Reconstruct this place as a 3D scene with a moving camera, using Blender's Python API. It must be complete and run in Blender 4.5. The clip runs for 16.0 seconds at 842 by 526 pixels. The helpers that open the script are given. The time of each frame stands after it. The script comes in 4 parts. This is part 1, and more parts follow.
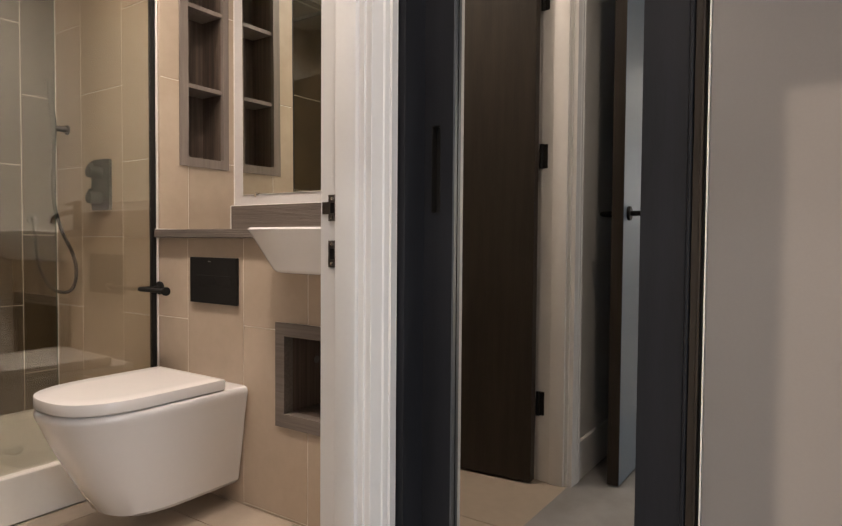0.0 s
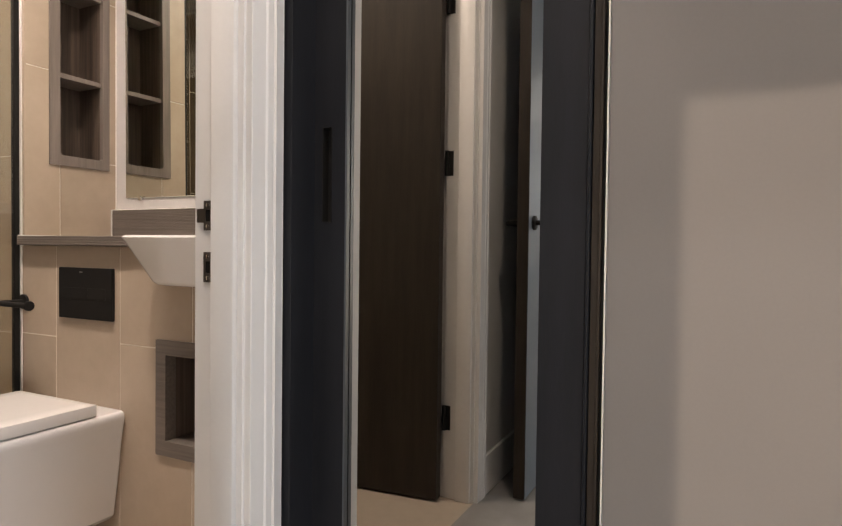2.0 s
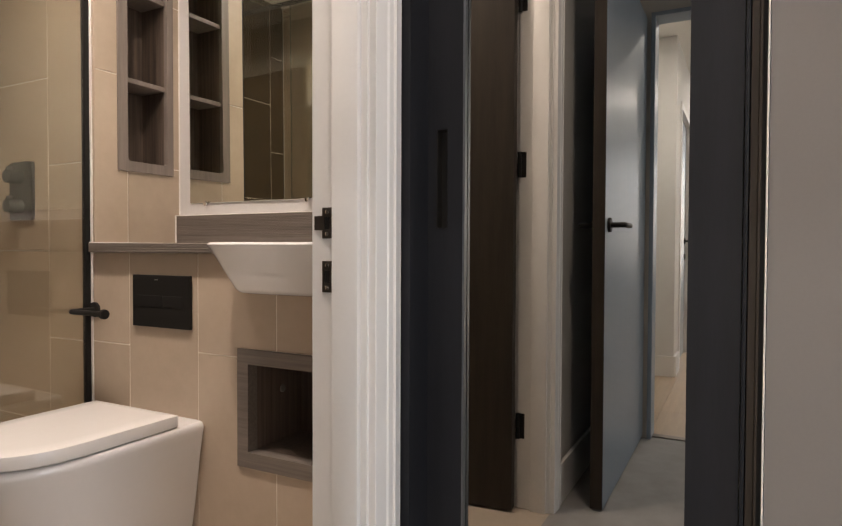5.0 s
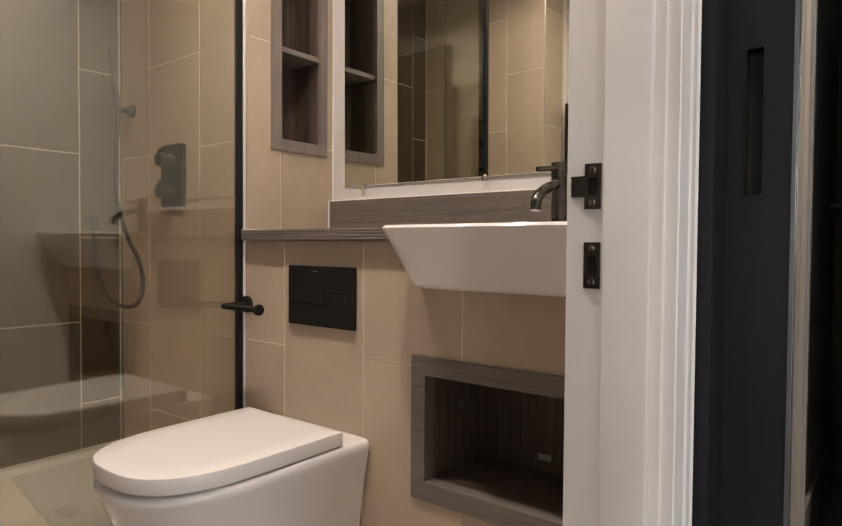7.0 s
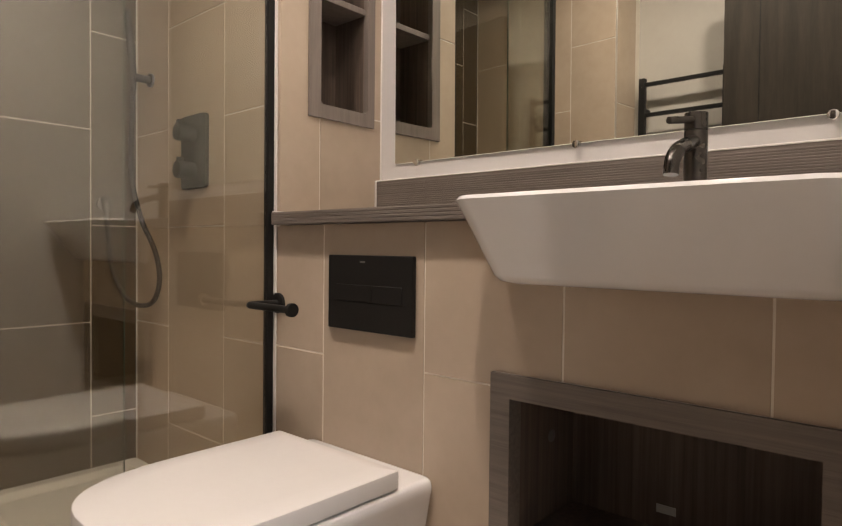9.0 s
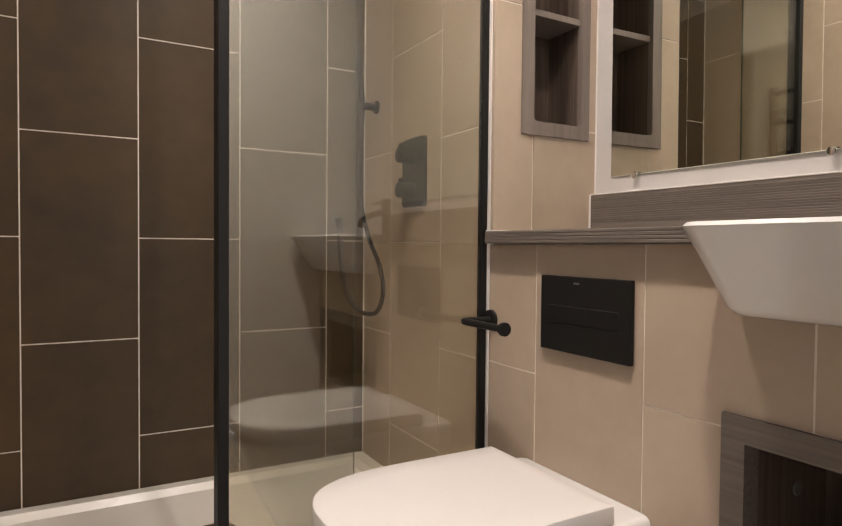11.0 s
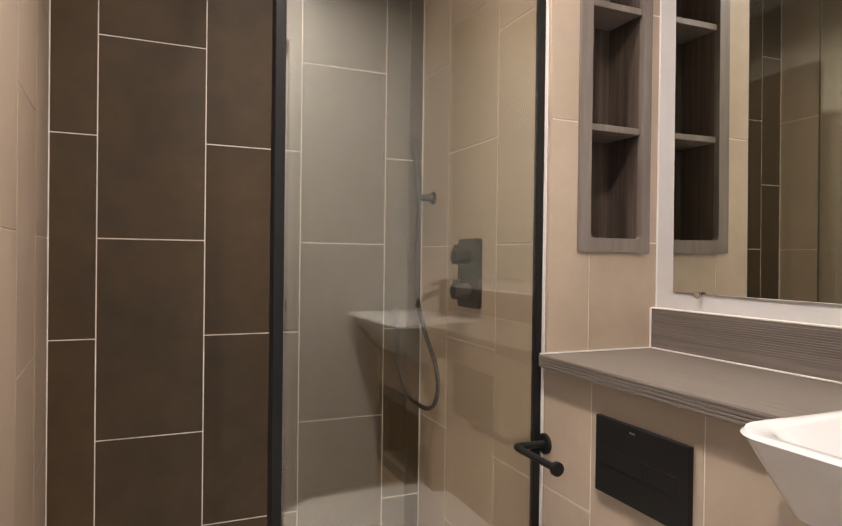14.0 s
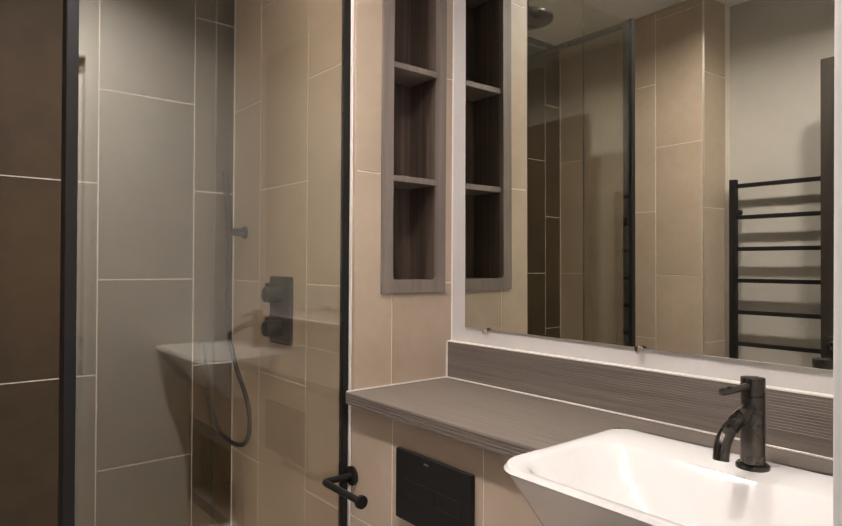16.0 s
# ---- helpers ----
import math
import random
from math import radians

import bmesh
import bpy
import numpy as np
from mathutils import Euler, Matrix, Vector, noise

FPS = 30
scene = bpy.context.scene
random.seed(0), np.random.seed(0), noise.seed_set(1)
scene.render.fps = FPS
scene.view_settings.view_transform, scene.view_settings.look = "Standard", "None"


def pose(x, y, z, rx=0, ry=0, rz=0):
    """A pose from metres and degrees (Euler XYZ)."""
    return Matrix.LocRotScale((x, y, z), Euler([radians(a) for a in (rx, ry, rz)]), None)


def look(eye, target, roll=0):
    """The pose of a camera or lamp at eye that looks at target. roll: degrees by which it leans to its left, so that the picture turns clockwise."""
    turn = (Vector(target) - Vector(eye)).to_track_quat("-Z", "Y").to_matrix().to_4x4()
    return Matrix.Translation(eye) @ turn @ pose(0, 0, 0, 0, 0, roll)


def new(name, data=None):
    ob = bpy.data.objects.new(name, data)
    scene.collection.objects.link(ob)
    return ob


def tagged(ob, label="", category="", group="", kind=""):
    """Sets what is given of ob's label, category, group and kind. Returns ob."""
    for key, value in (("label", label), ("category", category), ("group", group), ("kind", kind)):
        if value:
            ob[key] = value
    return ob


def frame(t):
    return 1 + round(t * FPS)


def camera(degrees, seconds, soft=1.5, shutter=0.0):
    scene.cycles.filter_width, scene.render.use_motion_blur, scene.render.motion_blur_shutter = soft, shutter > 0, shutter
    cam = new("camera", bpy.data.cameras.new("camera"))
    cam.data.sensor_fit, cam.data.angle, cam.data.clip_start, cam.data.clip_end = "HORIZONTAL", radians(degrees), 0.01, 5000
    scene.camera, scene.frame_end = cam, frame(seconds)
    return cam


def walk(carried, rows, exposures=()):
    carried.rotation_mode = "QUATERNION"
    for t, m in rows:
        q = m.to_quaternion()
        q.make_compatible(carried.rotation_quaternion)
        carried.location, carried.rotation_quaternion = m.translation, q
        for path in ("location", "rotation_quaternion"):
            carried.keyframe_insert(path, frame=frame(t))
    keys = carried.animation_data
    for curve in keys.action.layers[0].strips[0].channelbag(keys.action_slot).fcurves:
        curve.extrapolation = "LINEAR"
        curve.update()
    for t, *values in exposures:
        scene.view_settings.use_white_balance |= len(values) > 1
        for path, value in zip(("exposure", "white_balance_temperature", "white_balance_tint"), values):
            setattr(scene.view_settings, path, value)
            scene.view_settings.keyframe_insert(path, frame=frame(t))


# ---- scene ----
cam = camera(68.93, 16.0, soft=1.3)
ROWS = [
    (0.0, 0.1929, 0.0556, 0.8979, -55.78, -1.94, 0.44),
    (0.5, 0.2536, 0.0791, 0.8899, -55.81, -1.77, 0.34),
    (1.0, 0.2893, 0.0892, 0.9064, -56.45, -1.71, 0.56),
    (1.5, 0.3069, 0.0815, 0.9159, -59.62, -1.51, 0.73),
    (2.0, 0.3051, 0.0676, 0.9117, -63.58, -1.36, 0.68),
    (2.5, 0.3022, 0.0725, 0.9151, -66.80, -1.24, 0.67),
    (3.0, 0.3038, 0.1425, 0.9333, -67.65, -1.31, 0.66),
    (5.5, 0.2520, 0.3175, 0.9129, -58.83, -1.35, 0.23),
    (6.0, 0.3003, 0.4001, 0.9014, -54.86, -1.44, 0.35),
    (6.5, 0.3632, 0.5335, 0.8993, -52.75, -1.58, 0.41),
    (7.0, 0.4386, 0.6431, 0.8934, -51.86, -1.55, 0.42),
    (7.5, 0.5330, 0.7810, 0.8498, -50.99, -1.95, 0.04),
    (8.0, 0.6027, 0.8940, 0.8232, -50.22, -1.77, 0.36),
    (10.5, 0.6742, 0.9322, 0.9117, -37.21, -1.38, 0.39),
    (11.0, 0.6501, 0.9285, 0.8989, -29.34, -1.54, 0.52),
    (11.5, 0.6384, 0.9198, 0.8797, -22.76, -1.65, 0.54),
    (12.0, 0.6368, 0.9163, 0.8896, -18.52, -1.63, 0.62),
    (12.5, 0.6510, 0.9076, 0.9417, -16.47, -1.42, 0.68),
    (13.0, 0.6581, 0.9052, 1.0288, -16.13, -1.19, 0.73),
    (13.5, 0.6685, 0.9157, 1.0937, -18.05, -0.94, 0.76),
    (14.0, 0.6794, 0.9216, 1.1684, -23.22, -0.44, 0.73),
    (14.5, 0.6668, 0.8973, 1.2233, -28.30, -0.12, 0.68),
    (15.0, 0.6589, 0.8594, 1.2461, -32.58, 0.06, 0.60),
    (15.5, 0.6616, 0.8405, 1.2592, -36.33, 0.15, 0.45),
    (16.0, 0.6704, 0.8332, 1.2655, -39.61, 0.28, 0.37),
]
walk(cam, [(t, pose(x, y, z, 90 + pitch, 0, yaw) @ pose(0, 0, 0, 0, 0, roll)) for t, x, y, z, yaw, pitch, roll in ROWS],
     exposures=((0.0, 0.15, 6500.0, 10.0), (3.0, 0.24, 6500.0, 10.0), (5.5, 0.12, 6500.0, 10.0), (8.0, 0.03, 6500.0, 10.0), (11.0, 0.2, 6250.0, 9.0), (13.0, 0.38, 6100.0, 9.0), (16.0, 0.16, 6000.0, 8.5)))

# ---- world, sun, large lights ----
SUN_DIR = Vector((3.545, 1.465, -0.945))
world = bpy.data.worlds.new("world")
scene.world = world
world.use_nodes = True
wn = world.node_tree.nodes
sky = wn.new("ShaderNodeTexSky")
sky.sky_type = 'NISHITA'
sky.sun_disc = False
sky.sun_elevation = math.atan2(0.945, 3.836)
sky.sun_rotation = math.atan2(-SUN_DIR.x, -SUN_DIR.y)
world.node_tree.links.new(sky.outputs[0], wn["Background"].inputs[0])
wn["Background"].inputs[1].default_value = 0.12
sun = new("sun", bpy.data.lights.new("sun", 'SUN'))
sun.data.energy, sun.data.angle, sun.data.color = 1.25, radians(0.35), (1.0, 0.8, 0.62)
sun.matrix_world = look((-6, -3, 4), Vector((-6, -3, 4)) + SUN_DIR)


def area_lamp(name, eye, target, sx, sy, watts, colour, shape='RECTANGLE'):
    ob = new(name, bpy.data.lights.new(name, 'AREA'))
    d = ob.data
    d.shape, d.size, d.energy, d.color = shape, sx, watts, colour
    if shape == 'RECTANGLE':
        d.size_y = sy
    ob.matrix_world = look(eye, target)
    return ob


WARM = (1.0, 0.855, 0.75)
COOL = (0.85, 0.905, 1.0)
DOWNLIGHTS = [(0.97, 1.38, 2.45), (1.0, 1.95, 2.45), (1.12, 2.52, 2.45)]
for p, watts in zip(DOWNLIGHTS, (14.4, 10.2, 0.7)):
    area_lamp("downlight_lamp", (p[0], p[1], p[2] - 0.012), (p[0], p[1], 0), 0.085, 0.085, watts, WARM, 'DISK').data.spread = radians(156)
# Both bedroom windows are unseen; the south one is added to light door and casing.
area_lamp("bedroom_window_light", (-2.26, -1.9, 1.1), (0, -1.7, 1.0), 1.0, 1.9, 16.0, COOL)
area_lamp("south_window_light", (0.2, -3.06, 1.15), (0.2, 0, 1.1), 1.3, 1.85, 28.0, COOL)
# Fill light in an added, unseen kitchen window; brightens the hall's far end.
area_lamp("kitchen_fill_light", (-6.6, -0.52, 1.4), (-6.6, 1.0, 1.0), 1.6, 1.6, 165.0, COOL)
# Unseen passage downlight, added where the shadow behind the bedroom door puts it.
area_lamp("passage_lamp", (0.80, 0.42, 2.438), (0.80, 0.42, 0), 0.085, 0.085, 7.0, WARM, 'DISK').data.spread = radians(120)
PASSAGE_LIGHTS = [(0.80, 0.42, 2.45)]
# Unseen hall lamps, added to brighten the corridor.
HALL_FILL_LIGHTS = [(-1.6, 0.2, 2.45), (-4.0, 0.2, 2.45)]
for p in HALL_FILL_LIGHTS:
    area_lamp("hall_fill_lamp", (p[0], p[1], p[2] - 0.012), (p[0], p[1], 0), 0.09, 0.09, 23.0, (1.0, 0.95, 0.9), 'DISK')


# ---- materials ----
def material(name, base, alt=None, rough=0.5, metal=0.0, scale=6.0, fine=60.0, bump=0.1, stretch=(1, 1, 1), coat=0.0, spread=(0.35, 0.65), rough_var=0.08, per_object=0.0, spec=0.5):
    """Two-scale noise between two colours, with relief and uneven gloss, in world size."""
    m = bpy.data.materials.new(name)
    m.use_nodes = True
    n, l = m.node_tree.nodes, m.node_tree.links
    p = n["Principled BSDF"]
    alt = alt or tuple(c * 0.85 for c in base)
    mp = n.new("ShaderNodeMapping")
    geo = n.new("ShaderNodeNewGeometry")
    l.new(geo.outputs["Position"], mp.inputs[0])
    mp.inputs["Scale"].default_value = stretch
    a, b = n.new("ShaderNodeTexNoise"), n.new("ShaderNodeTexNoise")
    a.inputs["Scale"].default_value, a.inputs["Detail"].default_value = scale, 5
    b.inputs["Scale"].default_value, b.inputs["Detail"].default_value = fine, 4
    l.new(mp.outputs[0], a.inputs["Vector"]), l.new(mp.outputs[0], b.inputs["Vector"])
    add = n.new("ShaderNodeMath")
    add.operation = 'MULTIPLY_ADD'
    add.inputs[1].default_value = 0.3
    l.new(b.outputs[0], add.inputs[0])
    sub = n.new("ShaderNodeMath")
    sub.operation = 'MULTIPLY'
    sub.inputs[1].default_value = 0.7
    l.new(a.outputs[0], sub.inputs[0]), l.new(sub.outputs[0], add.inputs[2])
    ramp = n.new("ShaderNodeValToRGB")
    ramp.color_ramp.elements[0].position, ramp.color_ramp.elements[1].position = spread
    ramp.color_ramp.elements[0].color, ramp.color_ramp.elements[1].color = (*alt, 1), (*base, 1)
    l.new(add.outputs[0], ramp.inputs[0])
    out = ramp.outputs[0]
    if per_object:
        info, hsv, mr = n.new("ShaderNodeObjectInfo"), n.new("ShaderNodeHueSaturation"), n.new("ShaderNodeMapRange")
        mr.inputs[3].default_value, mr.inputs[4].default_value = 1 - per_object, 1 + per_object
        l.new(info.outputs["Random"], mr.inputs[0]), l.new(mr.outputs[0], hsv.inputs["Value"]), l.new(out, hsv.inputs["Color"])
        out = hsv.outputs[0]
    l.new(out, p.inputs["Base Color"])
    p.inputs["Metallic"].default_value = metal
    p.inputs["Coat Weight"].default_value = coat
    p.inputs["Specular IOR Level"].default_value = spec
    rr = n.new("ShaderNodeMapRange")
    rr.inputs[3].default_value, rr.inputs[4].default_value = max(0.02, rough - rough_var), rough + rough_var
    l.new(a.outputs[0], rr.inputs[0]), l.new(rr.outputs[0], p.inputs["Roughness"])
    if bump:
        bp = n.new("ShaderNodeBump")
        bp.inputs["Strength"].default_value, bp.inputs["Distance"].default_value = bump, 0.002
        l.new(add.outputs[0], bp.inputs["Height"]), l.new(bp.outputs[0], p.inputs["Normal"])
    return m


def glass_material(name, tint, gloss):
    m = bpy.data.materials.new(name)
    m.use_nodes = True
    n, l = m.node_tree.nodes, m.node_tree.links
    n.remove(n["Principled BSDF"])
    t, g, mix, f = n.new("ShaderNodeBsdfTransparent"), n.new("ShaderNodeBsdfGlossy"), n.new("ShaderNodeMixShader"), n.new("ShaderNodeLayerWeight")
    power, mr = n.new("ShaderNodeMath"), n.new("ShaderNodeMapRange")
    power.operation = 'POWER'
    power.inputs[1].default_value = 5.0
    t.inputs[0].default_value = (*tint, 1)
    g.inputs["Roughness"].default_value = 0.015
    f.inputs["Blend"].default_value = 0.5
    mr.inputs[3].default_value, mr.inputs[4].default_value = gloss, 1.0
    l.new(f.outputs["Facing"], power.inputs[0]), l.new(power.outputs[0], mr.inputs[0]), l.new(mr.outputs[0], mix.inputs[0])
    l.new(t.outputs[0], mix.inputs[1]), l.new(g.outputs[0], mix.inputs[2])
    l.new(mix.outputs[0], n["Material Output"].inputs[0])
    return m


def plain(name, base, rough, metal=0.0):
    return material(name, base, tuple(c * 0.94 for c in base), rough, metal, 12, 90, 0.03, rough_var=0.03)


def glowing(name, colour, strength):
    m = bpy.data.materials.new(name)
    m.use_nodes = True
    p = m.node_tree.nodes["Principled BSDF"]
    p.inputs["Emission Color"].default_value, p.inputs["Emission Strength"].default_value = (*colour, 1), strength
    return m


BEIGE_TILE = material("beige_tile", (0.53, 0.43, 0.332), (0.445, 0.353, 0.265), 0.42, 0, 3.2, 26, 0.05, per_object=0.05, spread=(0.32, 0.68))
BROWN_TILE = material("brown_tile", (0.098, 0.065, 0.034), (0.050, 0.035, 0.020), 0.56, 0, 1.7, 14, 0.05, per_object=0.07, spread=(0.30, 0.72), spec=0.25)
# Unseen floor, toned pale so it bounces warm light onto pan and basin.
BOUNCE_FLOOR_TILE = material("floor_tile", (0.46, 0.385, 0.305), (0.40, 0.33, 0.26), 0.45, 0, 3, 30, 0.05, per_object=0.05)
GROUT = material("grout", (0.82, 0.76, 0.675), (0.75, 0.685, 0.60), 0.85, 0, 20, 200, 0.3)
PAINT = material("cream_paint", (0.49, 0.458, 0.412), (0.47, 0.44, 0.396), 0.75, 0, 4, 160, 0.06)
HALL_WHITE = material("white_matt_paint", (0.70, 0.685, 0.665), (0.675, 0.66, 0.64), 0.75, 0, 4, 160, 0.06)
GREY_PAINT = material("grey_paint", (0.198, 0.182, 0.172), (0.185, 0.170, 0.161), 0.75, 0, 3, 180, 0.08)
CEILING_PAINT = material("ceiling_paint", (0.80, 0.78, 0.74), (0.77, 0.75, 0.71), 0.85, 0, 4, 150, 0.05)
GLOSS_WHITE = material("white_satin_paint", (0.80, 0.78, 0.76), (0.77, 0.75, 0.73), 0.38, 0, 7, 120, 0.03)
MIRROR_WALL = material("pale_satin_paint", (0.60, 0.575, 0.56), (0.575, 0.55, 0.535), 0.4, 0, 5, 120, 0.03)
CERAMIC = material("white_ceramic", (0.775, 0.76, 0.75), (0.755, 0.74, 0.73), 0.10, 0, 5, 60, 0.0, coat=0.5, rough_var=0.02)
SEAT_PLASTIC = material("white_lid_plastic", (0.72, 0.69, 0.665), (0.70, 0.67, 0.645), 0.22, 0, 5, 60, 0.0, rough_var=0.02)
ACRYLIC = material("white_acrylic", (0.76, 0.72, 0.66), (0.72, 0.68, 0.62), 0.3, 0, 5, 60, 0.02)
SILICONE = plain("white_silicone", (0.82, 0.79, 0.74), 0.4)
WOOD_Y = material("grey_brown_laminate", (0.212, 0.178, 0.152), (0.128, 0.106, 0.090), 0.5, 0, 9, 40, 0.45, stretch=(16, 0.4, 16), spread=(0.32, 0.66))
WOOD_Z = material("grey_brown_laminate_upright", (0.24, 0.2, 0.175), (0.16, 0.13, 0.11), 0.5, 0, 9, 30, 0.35, stretch=(6, 6, 0.3), spread=(0.3, 0.66))
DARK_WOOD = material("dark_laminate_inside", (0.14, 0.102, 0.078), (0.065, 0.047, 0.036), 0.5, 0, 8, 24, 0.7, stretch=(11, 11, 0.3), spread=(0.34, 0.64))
BLACK_METAL = material("black_metal", (0.015, 0.0135, 0.0125), (0.013, 0.012, 0.011), 0.48, 0.0, 12, 90, 0.03, rough_var=0.03, spec=0.22)
GUN_METAL = material("gunmetal", (0.115, 0.105, 0.095), (0.085, 0.078, 0.07), 0.28, 1.0, 20, 120, 0.02)
CHROME = plain("chrome", (0.80, 0.79, 0.77), 0.08, 1.0)
SATIN_TRIM = plain("satin_trim_metal", (0.72, 0.68, 0.62), 0.3, 0.75)
STEEL = material("dark_plate_steel", (0.22, 0.20, 0.18), (0.16, 0.145, 0.13), 0.32, 1.0, 30, 200, 0.03)
GLASS = glass_material("shower_glass", (0.942, 0.940, 0.886), 0.125)
GLASS_DOOR = glass_material("shower_door_glass", (0.965, 0.968, 0.955), 0.132)
EDGE_METAL = material("satin_edge_metal", (0.20, 0.215, 0.235), (0.18, 0.195, 0.215), 0.42, 1.0, 8, 60, 0.0, rough_var=0.02)
PORT_GREY = plain("grey_plastic", (0.16, 0.145, 0.135), 0.5)
GLASS_EDGE = plain("glass_edge_green", (0.10, 0.14, 0.11), 0.2)
MIRROR = plain("mirror_silver", (0.76, 0.775, 0.715), 0.012, 1.0)
TINTED_MIRROR = plain("tinted_mirror_silver", (0.465, 0.445, 0.41), 0.02, 1.0)
for mm in (MIRROR, TINTED_MIRROR):
    for nd in list(mm.node_tree.nodes):
        if nd.type in ('BUMP', 'MAP_RANGE'):
            mm.node_tree.nodes.remove(nd)
    mm.node_tree.nodes["Principled BSDF"].inputs["Roughness"].default_value = 0.01
DOOR_BROWN = material("dark_brown_door_veneer", (0.040, 0.031, 0.023), (0.024, 0.0185, 0.014), 0.55, 0, 6, 40, 0.2, stretch=(5, 5, 0.35), spec=0.25)
WARDROBE_BLACK = material("black_wardrobe_laminate", (0.0165, 0.0172, 0.021), (0.012, 0.0126, 0.0152), 0.5, 0, 6, 50, 0.1, stretch=(4, 4, 0.4), spec=0.2)
DOOR_GREY = material("slate_grey_door_veneer", (0.235, 0.285, 0.335), (0.213, 0.26, 0.306), 0.40, 0, 6, 40, 0.02, stretch=(5, 5, 0.35))
CARPET = material("grey_carpet", (0.30, 0.29, 0.285), (0.22, 0.215, 0.21), 0.95, 0, 8, 240, 0.8)
OAK = material("pale_oak_plank", (0.44, 0.34, 0.245), (0.34, 0.255, 0.18), 0.4, 0, 6, 30, 0.12, stretch=(0.5, 6, 6), per_object=0.08)
KITCHEN_DARK = material("dark_blue_grey_front", (0.045, 0.054, 0.064), (0.038, 0.046, 0.055), 0.4, 0, 4, 40, 0.04)
KITCHEN_BROWN = material("taupe_kitchen_front", (0.36, 0.28, 0.21), (0.32, 0.25, 0.19), 0.5, 0, 4, 40, 0.04)
CHAIR_BLUE = material("blue_grey_upholstery", (0.12, 0.175, 0.225), (0.09, 0.13, 0.17), 0.7, 0, 10, 160, 0.3)
STICKER = plain("pale_sticker", (0.45, 0.43, 0.40), 0.5)
LAMP_GLOW = glowing("lamp_glow", (1.0, 0.82, 0.6), 12.0)
STRIP_GLOW = glowing("strip_glow", (1.0, 0.88, 0.7), 10.0)


# ---- mesh helpers ----
def box(bm, x0, x1, y0, y1, z0, z1, bevel=0.0, seg=2):
    vs = [bm.verts.new((x, y, z)) for z in (z0, z1) for y in (y0, y1) for x in (x0, x1)]
    fs = [bm.faces.new([vs[i] for i in f]) for f in ((0, 2, 3, 1), (4, 5, 7, 6), (0, 1, 5, 4), (2, 6, 7, 3), (0, 4, 6, 2), (1, 3, 7, 5))]
    if bevel:
        es = list({e for f in fs for e in f.edges})
        bmesh.ops.bevel(bm, geom=es, offset=bevel, segments=seg, profile=0.5, affect='EDGES')
    return bm


def boxes(*dims, bevel=0.0, seg=2):
    bm = bmesh.new()
    for d in dims:
        box(bm, *d, bevel=bevel, seg=seg)
    return bm


def loft(bm, rings, cap_start=True, cap_end=True):
    made = [[bm.verts.new(p) for p in r] for r in rings]
    k = len(rings[0])
    for a, b in zip(made, made[1:]):
        for i in range(k):
            bm.faces.new((a[i], a[(i + 1) % k], b[(i + 1) % k], b[i]))
    if cap_start:
        bm.faces.new(made[0][::-1])
    if cap_end:
        bm.faces.new(made[-1])
    bmesh.ops.recalc_face_normals(bm, faces=bm.faces[:])
    return bm


def tube(bm, points, r, seg=12):
    """A round bar along points; r is a number or one per point."""
    pts = [Vector(p) for p in points]
    rs = r if isinstance(r, (list, tuple)) else [r] * len(pts)
    rings, side = [], None
    for i, p in enumerate(pts):
        d = (pts[min(i + 1, len(pts) - 1)] - pts[max(i - 1, 0)]).normalized()
        if side is None:
            side = d.orthogonal().normalized()
        side = (side - d * side.dot(d)).normalized()
        up = d.cross(side)
        rings.append([p + (side * math.cos(a) + up * math.sin(a)) * rs[i] for a in (2 * math.pi * k / seg for k in range(seg))])
    return loft(bm, rings)


def smooth_path(points, n=8):
    """Points of a rounded curve through the given ones."""
    pts = [Vector(p) for p in points]
    out = []
    for i in range(len(pts) - 1):
        p0, p1, p2, p3 = pts[max(i - 1, 0)], pts[i], pts[i + 1], pts[min(i + 2, len(pts) - 1)]
        for k in range(n):
            t = k / n
            out.append(0.5 * ((2 * p1) + (p2 - p0) * t + (2 * p0 - 5 * p1 + 4 * p2 - p3) * t * t + (3 * p1 - p0 - 3 * p2 + p3) * t ** 3))
    return out + [pts[-1]]


def disc(bm, p0, p1, r, bevel=0.0, seg=28):
    p0, p1 = Vector(p0), Vector(p1)
    if not bevel:
        return tube(bm, [p0, p1], r, seg)
    d = (p1 - p0).normalized() * bevel
    return tube(bm, [p0, p0 + d * 0.02, p1 - d, p1 - d * 0.3, p1], [r, r, r, r - bevel * 0.3, r - bevel], seg)


def rounded(x0, x1, y0, y1, z, r, n=6, shear=None):
    """A rounded rectangle at height z."""
    out = []
    for cx, cy, a0 in ((x1 - r, y1 - r, 0), (x0 + r, y1 - r, 90), (x0 + r, y0 + r, 180), (x1 - r, y0 + r, 270)):
        for k in range(n + 1):
            a = radians(a0 + 90 * k / n)
            out.append((cx + r * math.cos(a), cy + r * math.sin(a), z))
    return out


def mesh(name, bm, mat, smooth=False, angle=35):
    me = bpy.data.meshes.new(name)
    bmesh.ops.recalc_face_normals(bm, faces=bm.faces[:])
    bm.to_mesh(me)
    bm.free()
    me.materials.append(mat)
    if smooth:
        me.shade_smooth()
        me.set_sharp_from_angle(angle=radians(angle))
    return me


